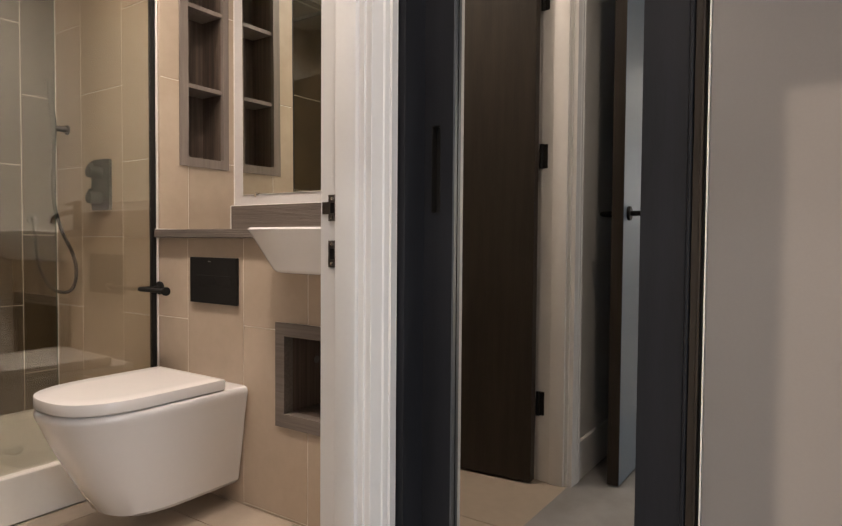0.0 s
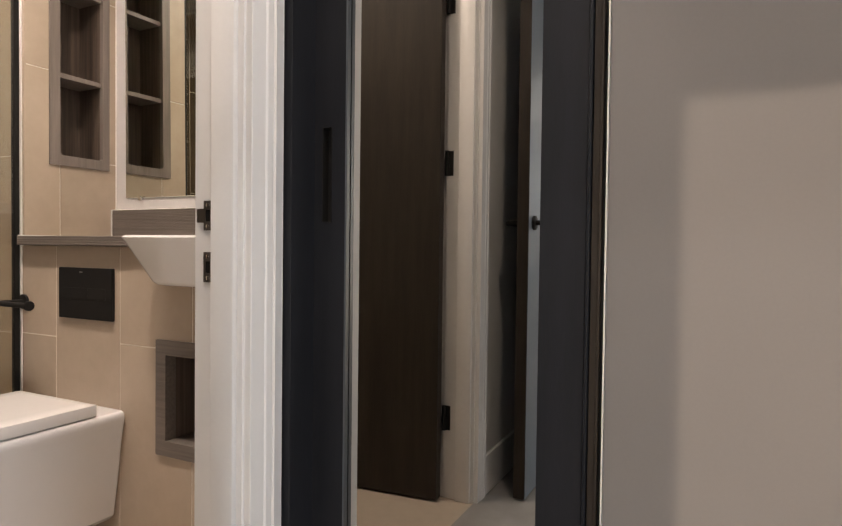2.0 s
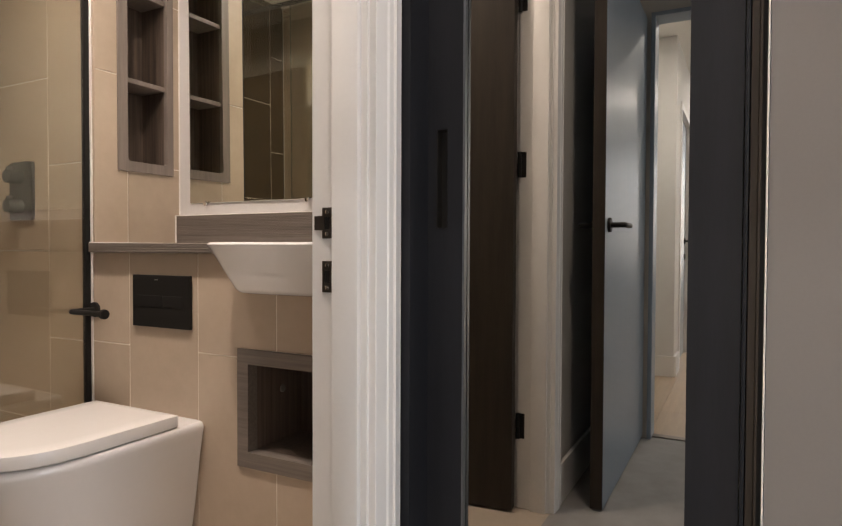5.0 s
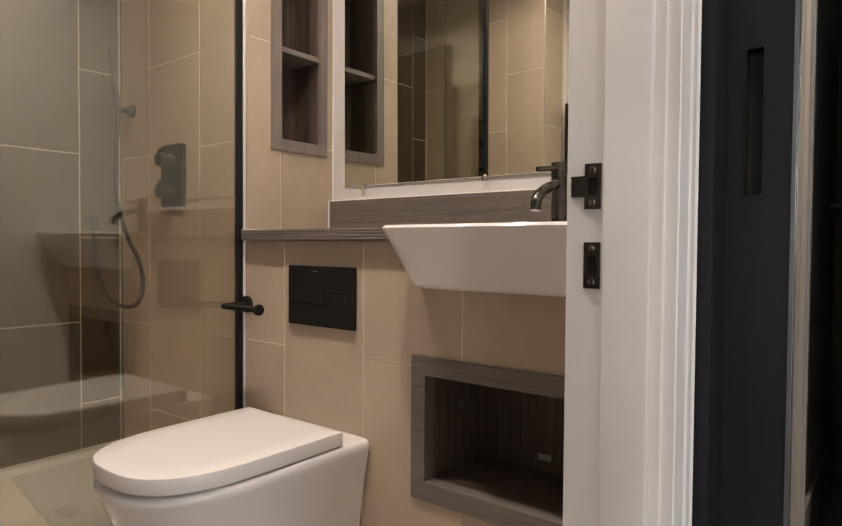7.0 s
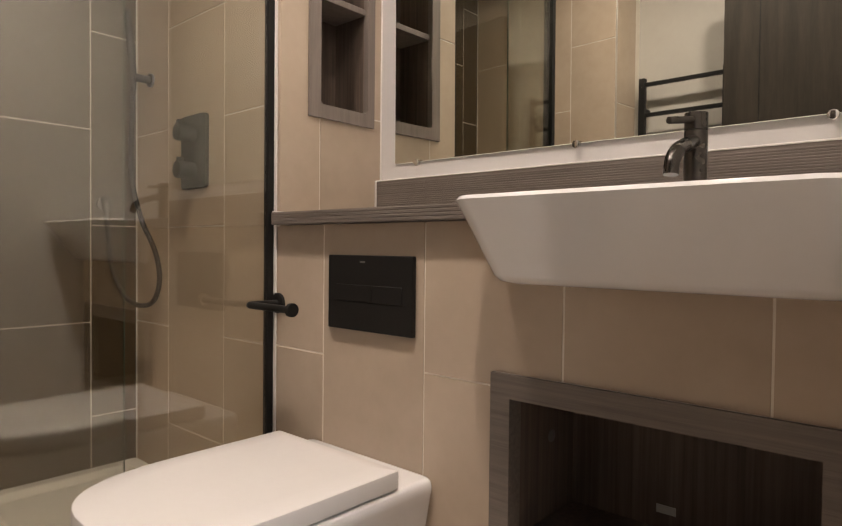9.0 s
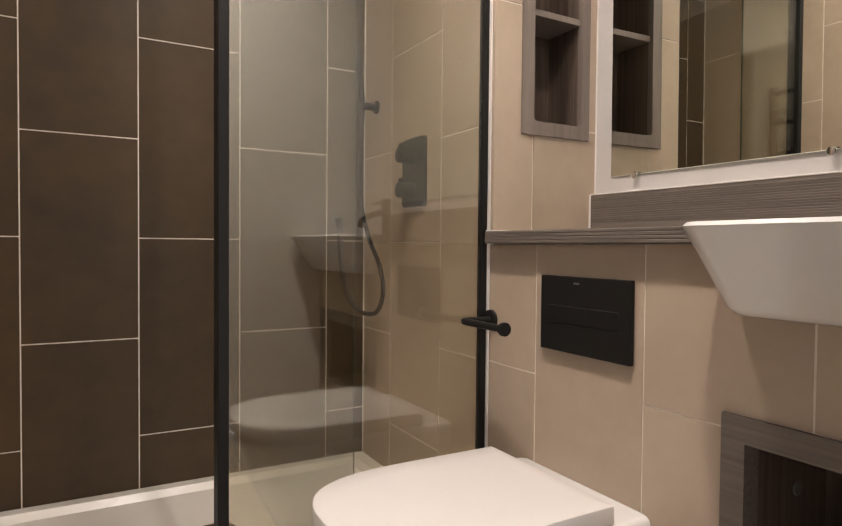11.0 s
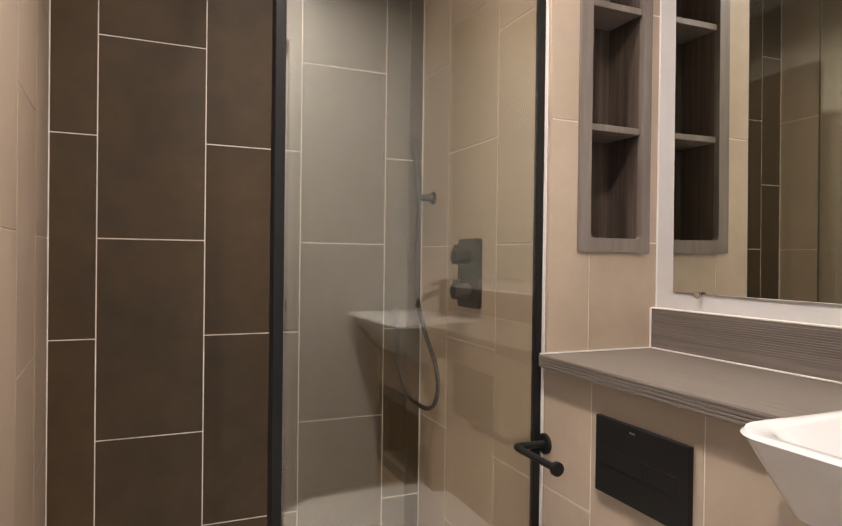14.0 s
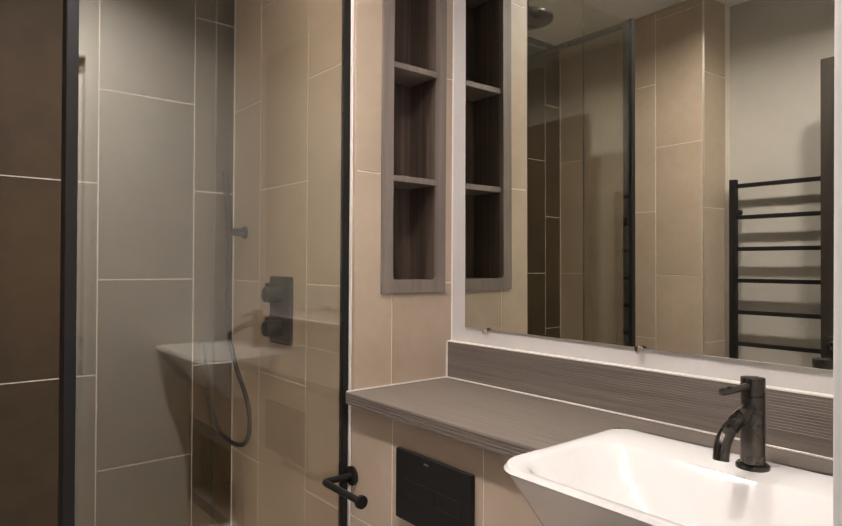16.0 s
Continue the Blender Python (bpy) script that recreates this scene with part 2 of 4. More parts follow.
def part(name, bm, mat, parent=None, label="", smooth=True):
    ob = new(name, mesh(name, bm, mat, smooth))
    if parent:
        ob.parent = parent
        ob.matrix_parent_inverse = parent.matrix_world.inverted()
    if label:
        ob["label"] = label
    return ob


def structure(name, bm, mat, label, category):
    return tagged(part(name, bm, mat, smooth=False), label, category, kind="structure")


def thing(name, at, label, category, group=""):
    ob = new(name)
    ob.empty_display_size = 0.05
    ob.location = at
    bpy.context.view_layer.update()
    return tagged(ob, label, category, group)


# ---- the bathroom shell ----
XP, XM, YN, YF, XL, XW = 1.56, 1.905, 2.18, 2.97, 0.387, 0.20
YD0, YD1 = 0.86, 0.98
JL, JR, HEAD, CEIL = 0.372, 1.166, 2.05, 2.46
T = 0.0014

wall_far = structure("wall_far", boxes((XL - 0.1, XP + 0.1, YF + T, YF + 0.15, 0, CEIL)), GROUT, "dark brown tiled shower feature wall with pale grout", "wall")
wall_panel = structure("wall_panel", boxes((XP + T, XP + 0.04, 1.545, 2.21, 0, 0.905), (XP + T, XP + 0.04, YD1, 1.545, 0, 0.303), (XP + T, XP + 0.04, YD1, 1.545, 0.638, 0.795), (XP + T, XP + 0.04, YD1, 1.0, 0.303, 0.638)),
                       GROUT, "beige tiled boxing wall below the vanity shelf", "wall")
wall_shower = structure("wall_shower", boxes((XP + T, XP + 0.09, 2.21, YF + T, 0, CEIL)), GROUT, "beige tiled side wall of the shower", "wall")
wall_niche = structure("wall_niche", boxes((XP, 1.648, YN + T, 2.209, 0.905, CEIL), (1.867, XM, YN + T, 2.209, 0.905, CEIL), (1.648, 1.867, YN + T, 2.209, 0.905, 1.194), (1.648, 1.867, YN + T, 2.209, 2.159, CEIL),
                                             (XP + 0.092, XM, 2.33, 2.4, 0.905, CEIL)), GROUT, "beige tiled return wall with a recessed shelf", "wall")
wall_mirror = structure("wall_mirror", boxes((XM, XM + 0.1, YD1, 2.4, 0, CEIL)), MIRROR_WALL, "white painted wall behind the mirror", "wall")
wall_shower_left = structure("wall_shower_left", boxes((XW - 0.1, XL - T, 2.145 + T, YF + 0.15, 0, CEIL)), GROUT, "beige tiled side wall of the shower entry", "wall")
wall_rail = structure("wall_rail", boxes((XW - 0.1, XW, YD1, 2.145 + T, 0, CEIL)), PAINT, "cream painted wall behind the towel rail", "wall")
wall_door = structure("wall_door", boxes((-0.7, JL - 0.02, YD0, YD1, 0, CEIL), (JR + 0.02, XM + 0.1, YD0, YD1, 0, CEIL), (JL - 0.02, JR + 0.02, YD0, YD1, HEAD + 0.02, CEIL)), HALL_WHITE, "white painted wall with the bathroom doorway", "wall")
bath_floor = structure("floor_bathroom", boxes((XW - 0.1, XM, YD0, YF + 0.1, -0.1, -0.008)), GROUT, "beige tiled bathroom floor, unseen, paled to bounce light", "floor")
ceiling_bath = structure("ceiling_bathroom", boxes((XW - 0.1, XM + 0.1, YD0 + 0.12, YF + 0.15, CEIL, CEIL + 0.1)), CEILING_PAINT, "white painted bathroom ceiling", "ceiling")

# tile trim on the outer corner, chrome
corner_trim = structure("trim", boxes((XL - 0.006, XL + 0.0005, 2.1445, 2.151, 0, CEIL), bevel=0.002), SATIN_TRIM, "chrome tile edge trim on the wall corner", "trim")

# ---- bedroom, passage, hall and kitchen shell ----
WX = 1.345
structure("wall_grey", boxes((WX, WX + 0.1, -3.0, 0.2425, 0, CEIL)), GREY_PAINT, "grey painted bedroom wall with a patch of daylight", "wall")
structure("wall_wardrobe_back", boxes((1.95, 2.0, 0.1, YD0, 0, CEIL)), PAINT, "plain wall behind the wardrobe", "wall")
structure("wall_bedroom_south", boxes((-2.3, -0.5, -3.1, -3.0, 0, CEIL), (0.9, WX + 0.1, -3.1, -3.0, 0, CEIL), (-0.5, 0.9, -3.1, -3.0, 2.15, CEIL), (-0.5, 0.9, -3.1, -3.0, 0, 0.15)), GREY_PAINT, "grey painted bedroom wall with a window", "wall")
# Unseen opening, sized so its edges outline the sun patch on the grey wall.
structure("wall_bedroom_west", boxes((-2.3, -2.2, -3.0, -2.45, 0, CEIL), (-2.3, -2.2, -1.285, -0.5, 0, CEIL), (-2.3, -2.2, -2.45, -1.285, 2.17, CEIL), (-2.3, -2.2, -2.45, -1.285, 0, 0.1)), GREY_PAINT, "grey painted wall with the bedroom window", "wall")
structure("wall_passage", boxes((-0.8, -0.7, -0.4, -0.24, 0, CEIL), (-0.8, -0.7, 0.68, 1.0, 0, CEIL), (-0.8, -0.7, -0.24, 0.68, 2.06, CEIL)), PAINT, "cream painted wall with the bedroom doorway", "wall")
structure("wall_hall_south", boxes((-5.6, -0.7, -0.5, -0.4, 0, CEIL)), HALL_WHITE, "white painted hall wall", "wall")
structure("wall_hall_north", boxes((-2.4, -0.8, 1.0, 1.1, 0, CEIL), (-2.65, -2.32, 0.71, 1.0, 0, CEIL), (-5.1, -3.55, 0.71, 0.83, 0, CEIL), (-3.55, -2.65, 0.71, 0.83, 2.06, CEIL)), HALL_WHITE, "white painted hall wall with a doorway", "wall")
structure("wall_kitchen_end", boxes((-8.0, -7.9, -0.6, 2.6, 0, CEIL)), HALL_WHITE, "white painted kitchen wall", "wall")
structure("wall_kitchen_north", boxes((-8.0, -5.0, 2.5, 2.6, 0, CEIL), (-5.1, -5.0, 0.83, 2.5, 0, CEIL)), HALL_WHITE, "white painted kitchen wall", "wall")
# The opening is added so the kitchen fill light can shine in.
structure("wall_kitchen_south", boxes((-8.0, -7.4, -0.6, -0.5, 0, CEIL), (-5.8, -5.6, -0.6, -0.5, 0, CEIL), (-7.4, -5.8, -0.6, -0.5, 2.2, CEIL), (-7.4, -5.8, -0.6, -0.5, 0, 0.6)), HALL_WHITE, "white painted wall with the added kitchen window", "wall")
structure("floor_bedroom", boxes((-2.3, 2.0, -3.0, -0.5, -0.1, 0.0), (-0.76, 2.0, -0.5, YD0, -0.1, 0.0)), CARPET, "grey bedroom carpet", "floor")
hall_floor = structure("floor_hall", boxes((-8.0, -0.76, -0.5, 2.5, -0.1, -0.008)), GROUT, "pale oak plank floor in the hall", "floor")
structure("threshold", boxes((-0.78, -0.73, -0.24, 0.68, -0.005, 0.006), bevel=0.002), STEEL, "dark metal threshold strip in the doorway", "threshold")
structure("ceiling_bedroom", boxes((-2.3, 2.0, -3.1, -0.5, CEIL, CEIL + 0.1), (-0.7, 2.0, -0.5, YD0 + 0.12, CEIL, CEIL + 0.1)), CEILING_PAINT, "white painted bedroom ceiling", "ceiling")
structure("ceiling_hall", boxes((-8.0, -0.7, -0.5, 2.6, CEIL + 0.002, CEIL + 0.102)), CEILING_PAINT, "white painted hall ceiling", "ceiling")


def baseboard(dims, label="white painted baseboard along the wall"):
    structure("baseboard", boxes(dims, bevel=0.004), GLOSS_WHITE, label, "baseboard")


baseboard((-0.7, 0.31, YD0 - 0.016, YD0 - 0.001, 0, 0.15))
baseboard((-2.32, -2.304, 0.70, 1.0, 0, 0.15))
baseboard((-5.1, -3.62, 0.694, 0.709, 0, 0.15))
baseboard((-2.58, -2.32, 0.694, 0.709, 0, 0.15))
baseboard((WX - 0.016, WX - 0.001, -3.0, 0.2, 0, 0.15))

# window surrounds; all three windows are unseen and placed for the light they give
for nm, dims, lab in (("window_1", ((-2.3, -2.2, -2.45, -2.40, 0.1, 2.17), (-2.3, -2.2, -1.335, -1.285, 0.1, 2.17), (-2.3, -2.2, -2.40, -1.335, 2.12, 2.17), (-2.3, -2.2, -2.40, -1.335, 0.1, 0.15)), "white framed bedroom window down to the floor"),
                      ("window_3", ((-0.5, -0.45, -3.1, -3.0, 0.15, 2.15), (0.85, 0.9, -3.1, -3.0, 0.15, 2.15), (-0.45, 0.85, -3.1, -3.0, 2.1, 2.15), (-0.45, 0.85, -3.1, -3.0, 0.15, 0.2)), "white framed bedroom window"),
                      ("window_2", ((-7.4, -7.35, -0.6, -0.5, 0.6, 2.2), (-5.85, -5.8, -0.6, -0.5, 0.6, 2.2), (-7.35, -5.85, -0.6, -0.5, 2.15, 2.2), (-7.35, -5.85, -0.6, -0.5, 0.6, 0.65)), "white framed kitchen window, unseen, added to light the hall")):
    structure(nm, boxes(*dims), GLOSS_WHITE, lab, "window")

# ---- bathroom doorway ----
frame_b = structure("door_frame_bathroom", boxes((JR, JR + 0.02, YD0, YD1, 0, HEAD), (JL - 0.02, JL, YD0, YD1, 0, HEAD), (JL - 0.02, JR + 0.02, YD0, YD1, HEAD, HEAD + 0.02), bevel=0.0015), GLOSS_WHITE, "white painted bathroom door frame", "door frame")
part("door_stop", boxes((JR - 0.013, JR, YD0 + 0.012, 0.928, 0, HEAD), (JL, JL + 0.013, YD0 + 0.012, 0.928, 0, HEAD), (JL, JR, YD0 + 0.012, 0.928, HEAD - 0.013, HEAD), bevel=0.003), GLOSS_WHITE, frame_b)


def architrave(x, side, y, out):
    """A moulded upright: side is the way it grows from the opening, out the way it stands off the wall."""
    prof = [(0, 0), (0, 0.0135), (0.0015, 0.015), (0.036, 0.0155), (0.039, 0.0175), (0.041, 0.018), (0.054, 0.018), (0.0565, 0.0165), (0.058, 0.0145), (0.060, 0.0145), (0.062, 0.0195), (0.088, 0.0125), (0.092, 0.0125), (0.092, 0)]
    bm = bmesh.new()
    ring = lambda z: [(x + side * u, y + out * v, z) for u, v in prof]
    return loft(bm, [ring(0), ring(HEAD + 0.09)])


for x, s in ((JR + 0.006, 1), (JL - 0.006, -1)):
    part("architrave", architrave(x, s, YD0, -1), GLOSS_WHITE, frame_b, smooth=False)
part("architrave", architrave(JL - 0.006, -1, YD1, 1), GLOSS_WHITE, frame_b, smooth=False)
part("head_architrave", boxes((JL - 0.1, JR + 0.1, YD0 - 0.02, YD0, HEAD + 0.006, HEAD + 0.098), bevel=0.004), GLOSS_WHITE, frame_b)


def strike_plate(z0, z1, lip):
    t = thing("strike_plate", (JR, 0.945, z0), "dark steel strike plate with two screws in the door jamb", "strike plate", "strike plates")
    x = JR - 0.0022
    zc = (z0 + z1) / 2
    bm = boxes((x, JR + 0.001, 0.9345, 0.939, z0, z1), (x, JR + 0.001, 0.951, 0.9555, z0, z1), (x, JR + 0.001, 0.939, 0.951, z0, zc - 0.011), (x, JR + 0.001, 0.939, 0.951, zc + 0.011, z1))
    if lip:
        box(bm, x, JR + 0.001, 0.9555, 0.973, zc - 0.013, zc + 0.013)
    part("plate", bm, STEEL, t, smooth=False)
    part("keep", boxes((JR - 0.001, JR + 0.0005, 0.939, 0.951, zc - 0.011, zc + 0.011)), BLACK_METAL, t, "dark latch pocket", smooth=False)
    for z in (z0 + 0.008, z1 - 0.008):
        part("screw", disc(bmesh.new(), (x + 0.001, 0.945, z), (x - 0.0012, 0.945, z), 0.0042, 0.001, 16), CHROME, t)
    return t


strike_plate(0.941, 0.997, True)
strike_plate(0.843, 0.900, False)

# open bathroom door, hinged on the jamb
door_b = thing("bathroom_door", (JL, 0.985, 0), "dark brown veneered bathroom door standing open", "door")
LEAF0, LEAF1 = JL + 0.012, JL + 0.056
part("leaf", boxes((LEAF0, LEAF1, 0.985, 1.68, 0.008, 2.04), bevel=0.002), DOOR_BROWN, door_b, smooth=False)
part("groove", boxes((LEAF1 - 0.001, LEAF1 + 0.0006, 1.55, 1.554, 0.008, 2.04)), BLACK_METAL, door_b, smooth=False)
for sx in (LEAF1, LEAF0):
    o = 1 if sx == LEAF1 else -1
    h = part("handle", disc(bmesh.new(), (sx, 1.636, 0.972), (sx + o * 0.010, 1.636, 0.972), 0.027, 0.002), GUN_METAL, door_b, "dark gunmetal lever handle")
    bar = disc(bmesh.new(), (sx + o * 0.008, 1.636, 0.972), (sx + o * 0.046, 1.636, 0.972), 0.0085, 0, 16)
    box(bar, *sorted((sx + o * 0.036, sx + o * 0.054)), 1.534, 1.646, 0.9665, 0.9775)
    part("lever", bar, GUN_METAL, h, smooth=False)
    k = part("thumb_turn", disc(bmesh.new(), (sx, 1.636, 0.880), (sx + o * 0.010, 1.636, 0.880), 0.024, 0.002), GUN_METAL, door_b)
    part("turn_knob", boxes((sx, sx + o * 0.020, 1.633, 1.639, 0.871, 0.889) if o > 0 else (sx - 0.020, sx, 1.633, 1.639, 0.871, 0.889), bevel=0.002), GUN_METAL, k)
part("latch_plate", boxes((LEAF0 + 0.011, LEAF1 - 0.011, 1.6795, 1.6815, 0.78, 1.02)), STEEL, door_b, smooth=False)
for z in (0.295, 1.22, 1.80):
    hb = disc(bmesh.new(), (JL + 0.006, 0.977, z - 0.045), (JL + 0.006, 0.977, z + 0.045), 0.0075, 0, 12)
    box(hb, JL - 0.0005, JL + 0.0025, 0.938, 0.972, z - 0.045, z + 0.045)
    part("hinge", hb, BLACK_METAL, door_b, "black butt hinge")

door_b.rotation_euler = (0, 0, radians(-4.5))

# ---- wardrobe with a tinted mirror door ----
wardrobe = thing("wardrobe", (1.6, 0.55, 0), "black fitted wardrobe with a tinted mirror door", "wardrobe")
FX = 1.345
part("side_filler", boxes((1.27, FX + 0.01, YD0 - 0.028, YD0 - 0.003, 0, CEIL - 0.002), bevel=0.001), WARDROBE_BLACK, wardrobe, smooth=False)
part("carcass", boxes((FX + 0.03, 1.94, 0.25, 0.268, 0, CEIL - 0.002), (FX + 0.03, 1.94, YD0 - 0.025, YD0 - 0.004, 0, CEIL - 0.002)), WARDROBE_BLACK, wardrobe, smooth=False)
door_w = part("mirror_door_frame", boxes((FX, FX + 0.028, 0.757, 0.789, 0.02, CEIL - 0.004), (FX, FX + 0.028, 0.812, 0.834, 0.02, CEIL - 0.004), (FX, FX + 0.028, 0.789, 0.812, 0.02, 0.963), (FX, FX + 0.028, 0.789, 0.812, 1.157, CEIL - 0.004),
                                           (FX, FX + 0.028, 0.278, 0.356, 0.02, CEIL - 0.004), (FX, FX + 0.028, 0.356, 0.757, 0.02, 0.10), (FX, FX + 0.028, 0.356, 0.757, CEIL - 0.084, CEIL - 0.004)), WARDROBE_BLACK, wardrobe, smooth=False)
part("mirror_pane", boxes((1.357, 1.361, 0.356, 0.757, 0.1, CEIL - 0.084)), TINTED_MIRROR, door_w, "grey tinted mirror", smooth=False)
part("edge_strip", boxes((FX - 0.0012, FX + 0.010, 0.7522, 0.7565, 0.02, CEIL - 0.004)), EDGE_METAL, door_w, "brushed metal edge strip")
part("finger_pull", boxes((FX - 0.0015, FX + 0.018, 0.789, 0.7905, 0.963, 1.157), (FX - 0.0015, FX + 0.018, 0.8105, 0.812, 0.963, 1.157), (FX - 0.0015, FX + 0.018, 0.7905, 0.8105, 1.1555, 1.157), (FX - 0.0015, FX + 0.018, 0.7905, 0.8105, 0.963, 0.9645), (FX + 0.018, FX + 0.02, 0.789, 0.812, 0.963, 1.157)), BLACK_METAL, door_w, "recessed black finger pull", smooth=False)
part("end_trim", boxes((FX - 0.006, FX + 0.03, 0.2705, 0.2765, 0, CEIL - 0.002), bevel=0.0015), WARDROBE_BLACK, wardrobe)
part("end_post", boxes((FX + 0.002, FX + 0.03, 0.2575, 0.269, 0, CEIL - 0.002), (FX - 0.001, FX + 0.03, 0.2530, 0.2575, 0, CEIL - 0.002), bevel=0.001), DOOR_BROWN, wardrobe, "dark brown end post", smooth=False)
part("end_gap", boxes((FX + 0.012, FX + 0.03, 0.2468, 0.2529, 0, CEIL - 0.002)), BLACK_METAL, wardrobe, smooth=False)
part("seal", boxes((FX - 0.003, FX + 0.012, 0.2436, 0.2464, 0, CEIL - 0.002), bevel=0.0008, seg=1), ACRYLIC, wardrobe, "pale edge seal")

# ---- bedroom door, open against the wall ----
door_h = thing("bedroom_door", (-0.74, 0.7, 0), "slate grey bedroom door standing open", "door")
part("leaf", boxes((-0.73, 0.272, 0.70, 0.744, 0.008, 2.04), bevel=0.002), DOOR_GREY, door_h, smooth=False)
part("edge_lipping", boxes((0.272, 0.274, 0.701, 0.743, 0.008, 2.04)), DOOR_BROWN, door_h, "dark brown door edge", smooth=False)
for y0, o in ((0.70, -1), (0.744, 1)):
    h = part("handle", disc(bmesh.new(), (0.215, y0, 1.01), (0.215, y0 + o * 0.01, 1.01), 0.026, 0.002), BLACK_METAL, door_h, "black lever handle")
    part("lever", tube(bmesh.new(), smooth_path([(0.215, y0 + o * 0.008, 1.01), (0.215, y0 + o * 0.044, 1.01), (0.205, y0 + o * 0.055, 1.01), (0.155, y0 + o * 0.056, 1.01), (0.105, y0 + o * 0.056, 1.01)], 6), 0.0095, 14), BLACK_METAL, h)
frame_h = structure("door_frame_bedroom", boxes((-0.815, -0.685, 0.66, 0.68, 0, 2.06), (-0.815, -0.685, -0.24, -0.22, 0, 2.06), (-0.815, -0.685, -0.22, 0.66, 2.04, 2.06), bevel=0.002), DOOR_GREY, "slate grey bedroom door frame", "door frame")

# hall door and frame, shut
door_2 = thing("hall_door", (-3.1, 0.75, 0), "slate grey hall door, shut, in the white wall", "door")
part("leaf", boxes((-3.50, -2.70, 0.735, 0.775, 0.008, 2.0), bevel=0.002), DOOR_GREY, door_2, smooth=False)
hh = part("handle", disc(bmesh.new(), (-3.43, 0.735, 1.0), (-3.43, 0.725, 1.0), 0.026, 0.002), BLACK_METAL, door_2, "black lever handle")
part("lever", tube(bmesh.new(), smooth_path([(-3.43, 0.727, 1.0), (-3.43, 0.69, 1.0), (-3.41, 0.68, 1.0), (-3.31, 0.68, 1.0)], 6), 0.009, 12), BLACK_METAL, hh)
part("lock_rose", disc(bmesh.new(), (-3.43, 0.735, 0.86), (-3.43, 0.725, 0.86), 0.026, 0.002), BLACK_METAL, door_2)
structure("door_frame_hall", boxes((-3.55, -3.50, 0.70, 0.80, 0, 2.06), (-2.70, -2.65, 0.70, 0.80, 0, 2.06), (-3.50, -2.70, 0.70, 0.80, 2.01, 2.06), bevel=0.002), GLOSS_WHITE, "white painted hall door frame", "door frame")
sw = thing("light_switch", (-4.2, 0.708, 1.15), "small dark light switch on the white hall wall", "switch")
part("plate", boxes((-4.24, -4.16, 0.70, 0.7095, 1.11, 1.19), bevel=0.002), STEEL, sw)
part("rocker", boxes((-4.21, -4.19, 0.697, 0.702, 1.135, 1.165), bevel=0.001), BLACK_METAL, sw)

# kitchen end
kit = thing("kitchen_unit", (-7.6, 1.0, 0), "slate grey kitchen bar unit with a dark worktop and light strip", "kitchen unit")
part("base_unit", boxes((-7.88, -7.3, -0.4, 2.4, 0.1, 1.08), bevel=0.003), KITCHEN_DARK, kit, smooth=False)
part("plinth", boxes((-7.88, -7.36, -0.4, 2.4, 0, 0.1)), BLACK_METAL, kit, smooth=False)
part("worktop", boxes((-7.89, -7.27, -0.42, 2.42, 1.08, 1.12), bevel=0.003), WARDROBE_BLACK, kit)
part("upstand", boxes((-7.898, -7.60, -0.4, 2.4, 1.12, 1.168)), KITCHEN_DARK, kit, smooth=False)
part("splashback", boxes((-7.898, -7.56, -0.4, 2.4, 1.186, 1.343)), WARDROBE_BLACK, kit, smooth=False)
wu = thing("wall_cupboard", (-7.7, 1.0, 1.345), "taupe kitchen wall cupboard above the worktop", "cupboard")
part("body", boxes((-7.898, -7.55, -0.4, 2.4, 1.345, 2.2), bevel=0.003), KITCHEN_BROWN, wu, smooth=False)
part("light_strip", boxes((-7.57, -7.555, -0.4, 2.4, 1.168, 1.184)), STRIP_GLOW, kit, "lit strip above the worktop", smooth=False)


def bar_chair(at, turn):
    c = thing("chair", (0, 0, 0), "blue-grey shell chair on dark splayed legs", "chair", "dining chairs")
    seat = bmesh.new()
    loft(seat, [rounded(-0.21, 0.21, -0.2, 0.2, 0.43, 0.07), rounded(-0.24, 0.24, -0.23, 0.23, 0.45, 0.08), rounded(-0.24, 0.24, -0.23, 0.23, 0.475, 0.08), rounded(-0.21, 0.21, -0.2, 0.2, 0.49, 0.07)])
    part("seat", seat, CHAIR_BLUE, c)
    back = bmesh.new()
    loft(back, [[(x, 0.19 + (z - 0.45) * 0.16 - 0.25 * (abs(x) ** 1.6) + o, z) for x, o in [(-0.23 + 0.46 * k / 8, -0.018) for k in range(9)] + [(0.23 - 0.46 * k / 8, 0.018) for k in range(9)]] for z in (0.46, 0.54, 0.64, 0.74, 0.81)])
    part("backrest", back, CHAIR_BLUE, c)
    for sx, sy in ((-1, -1), (1, -1), (-1, 1), (1, 1)):
        part("leg", tube(bmesh.new(), [(sx * 0.16, sy * 0.15, 0.44), (sx * 0.23, sy * 0.23, 0.0)], [0.016, 0.011], 10), BLACK_METAL, c)
    c.matrix_world = pose(*at, 0, 0, turn)
    return c


bar_chair((-6.75, 0.46, 0.0), -80)
bar_chair((-5.95, 0.02, 0.0), 65)
table = thing("dining_table", (-6.35, 0.22, 0), "round pale topped dining table on a dark pedestal", "table")
part("tabletop", disc(bmesh.new(), (-6.35, 0.22, 0.722), (-6.35, 0.22, 0.745), 0.42, 0.004, 48), HALL_WHITE, table, "pale round top")
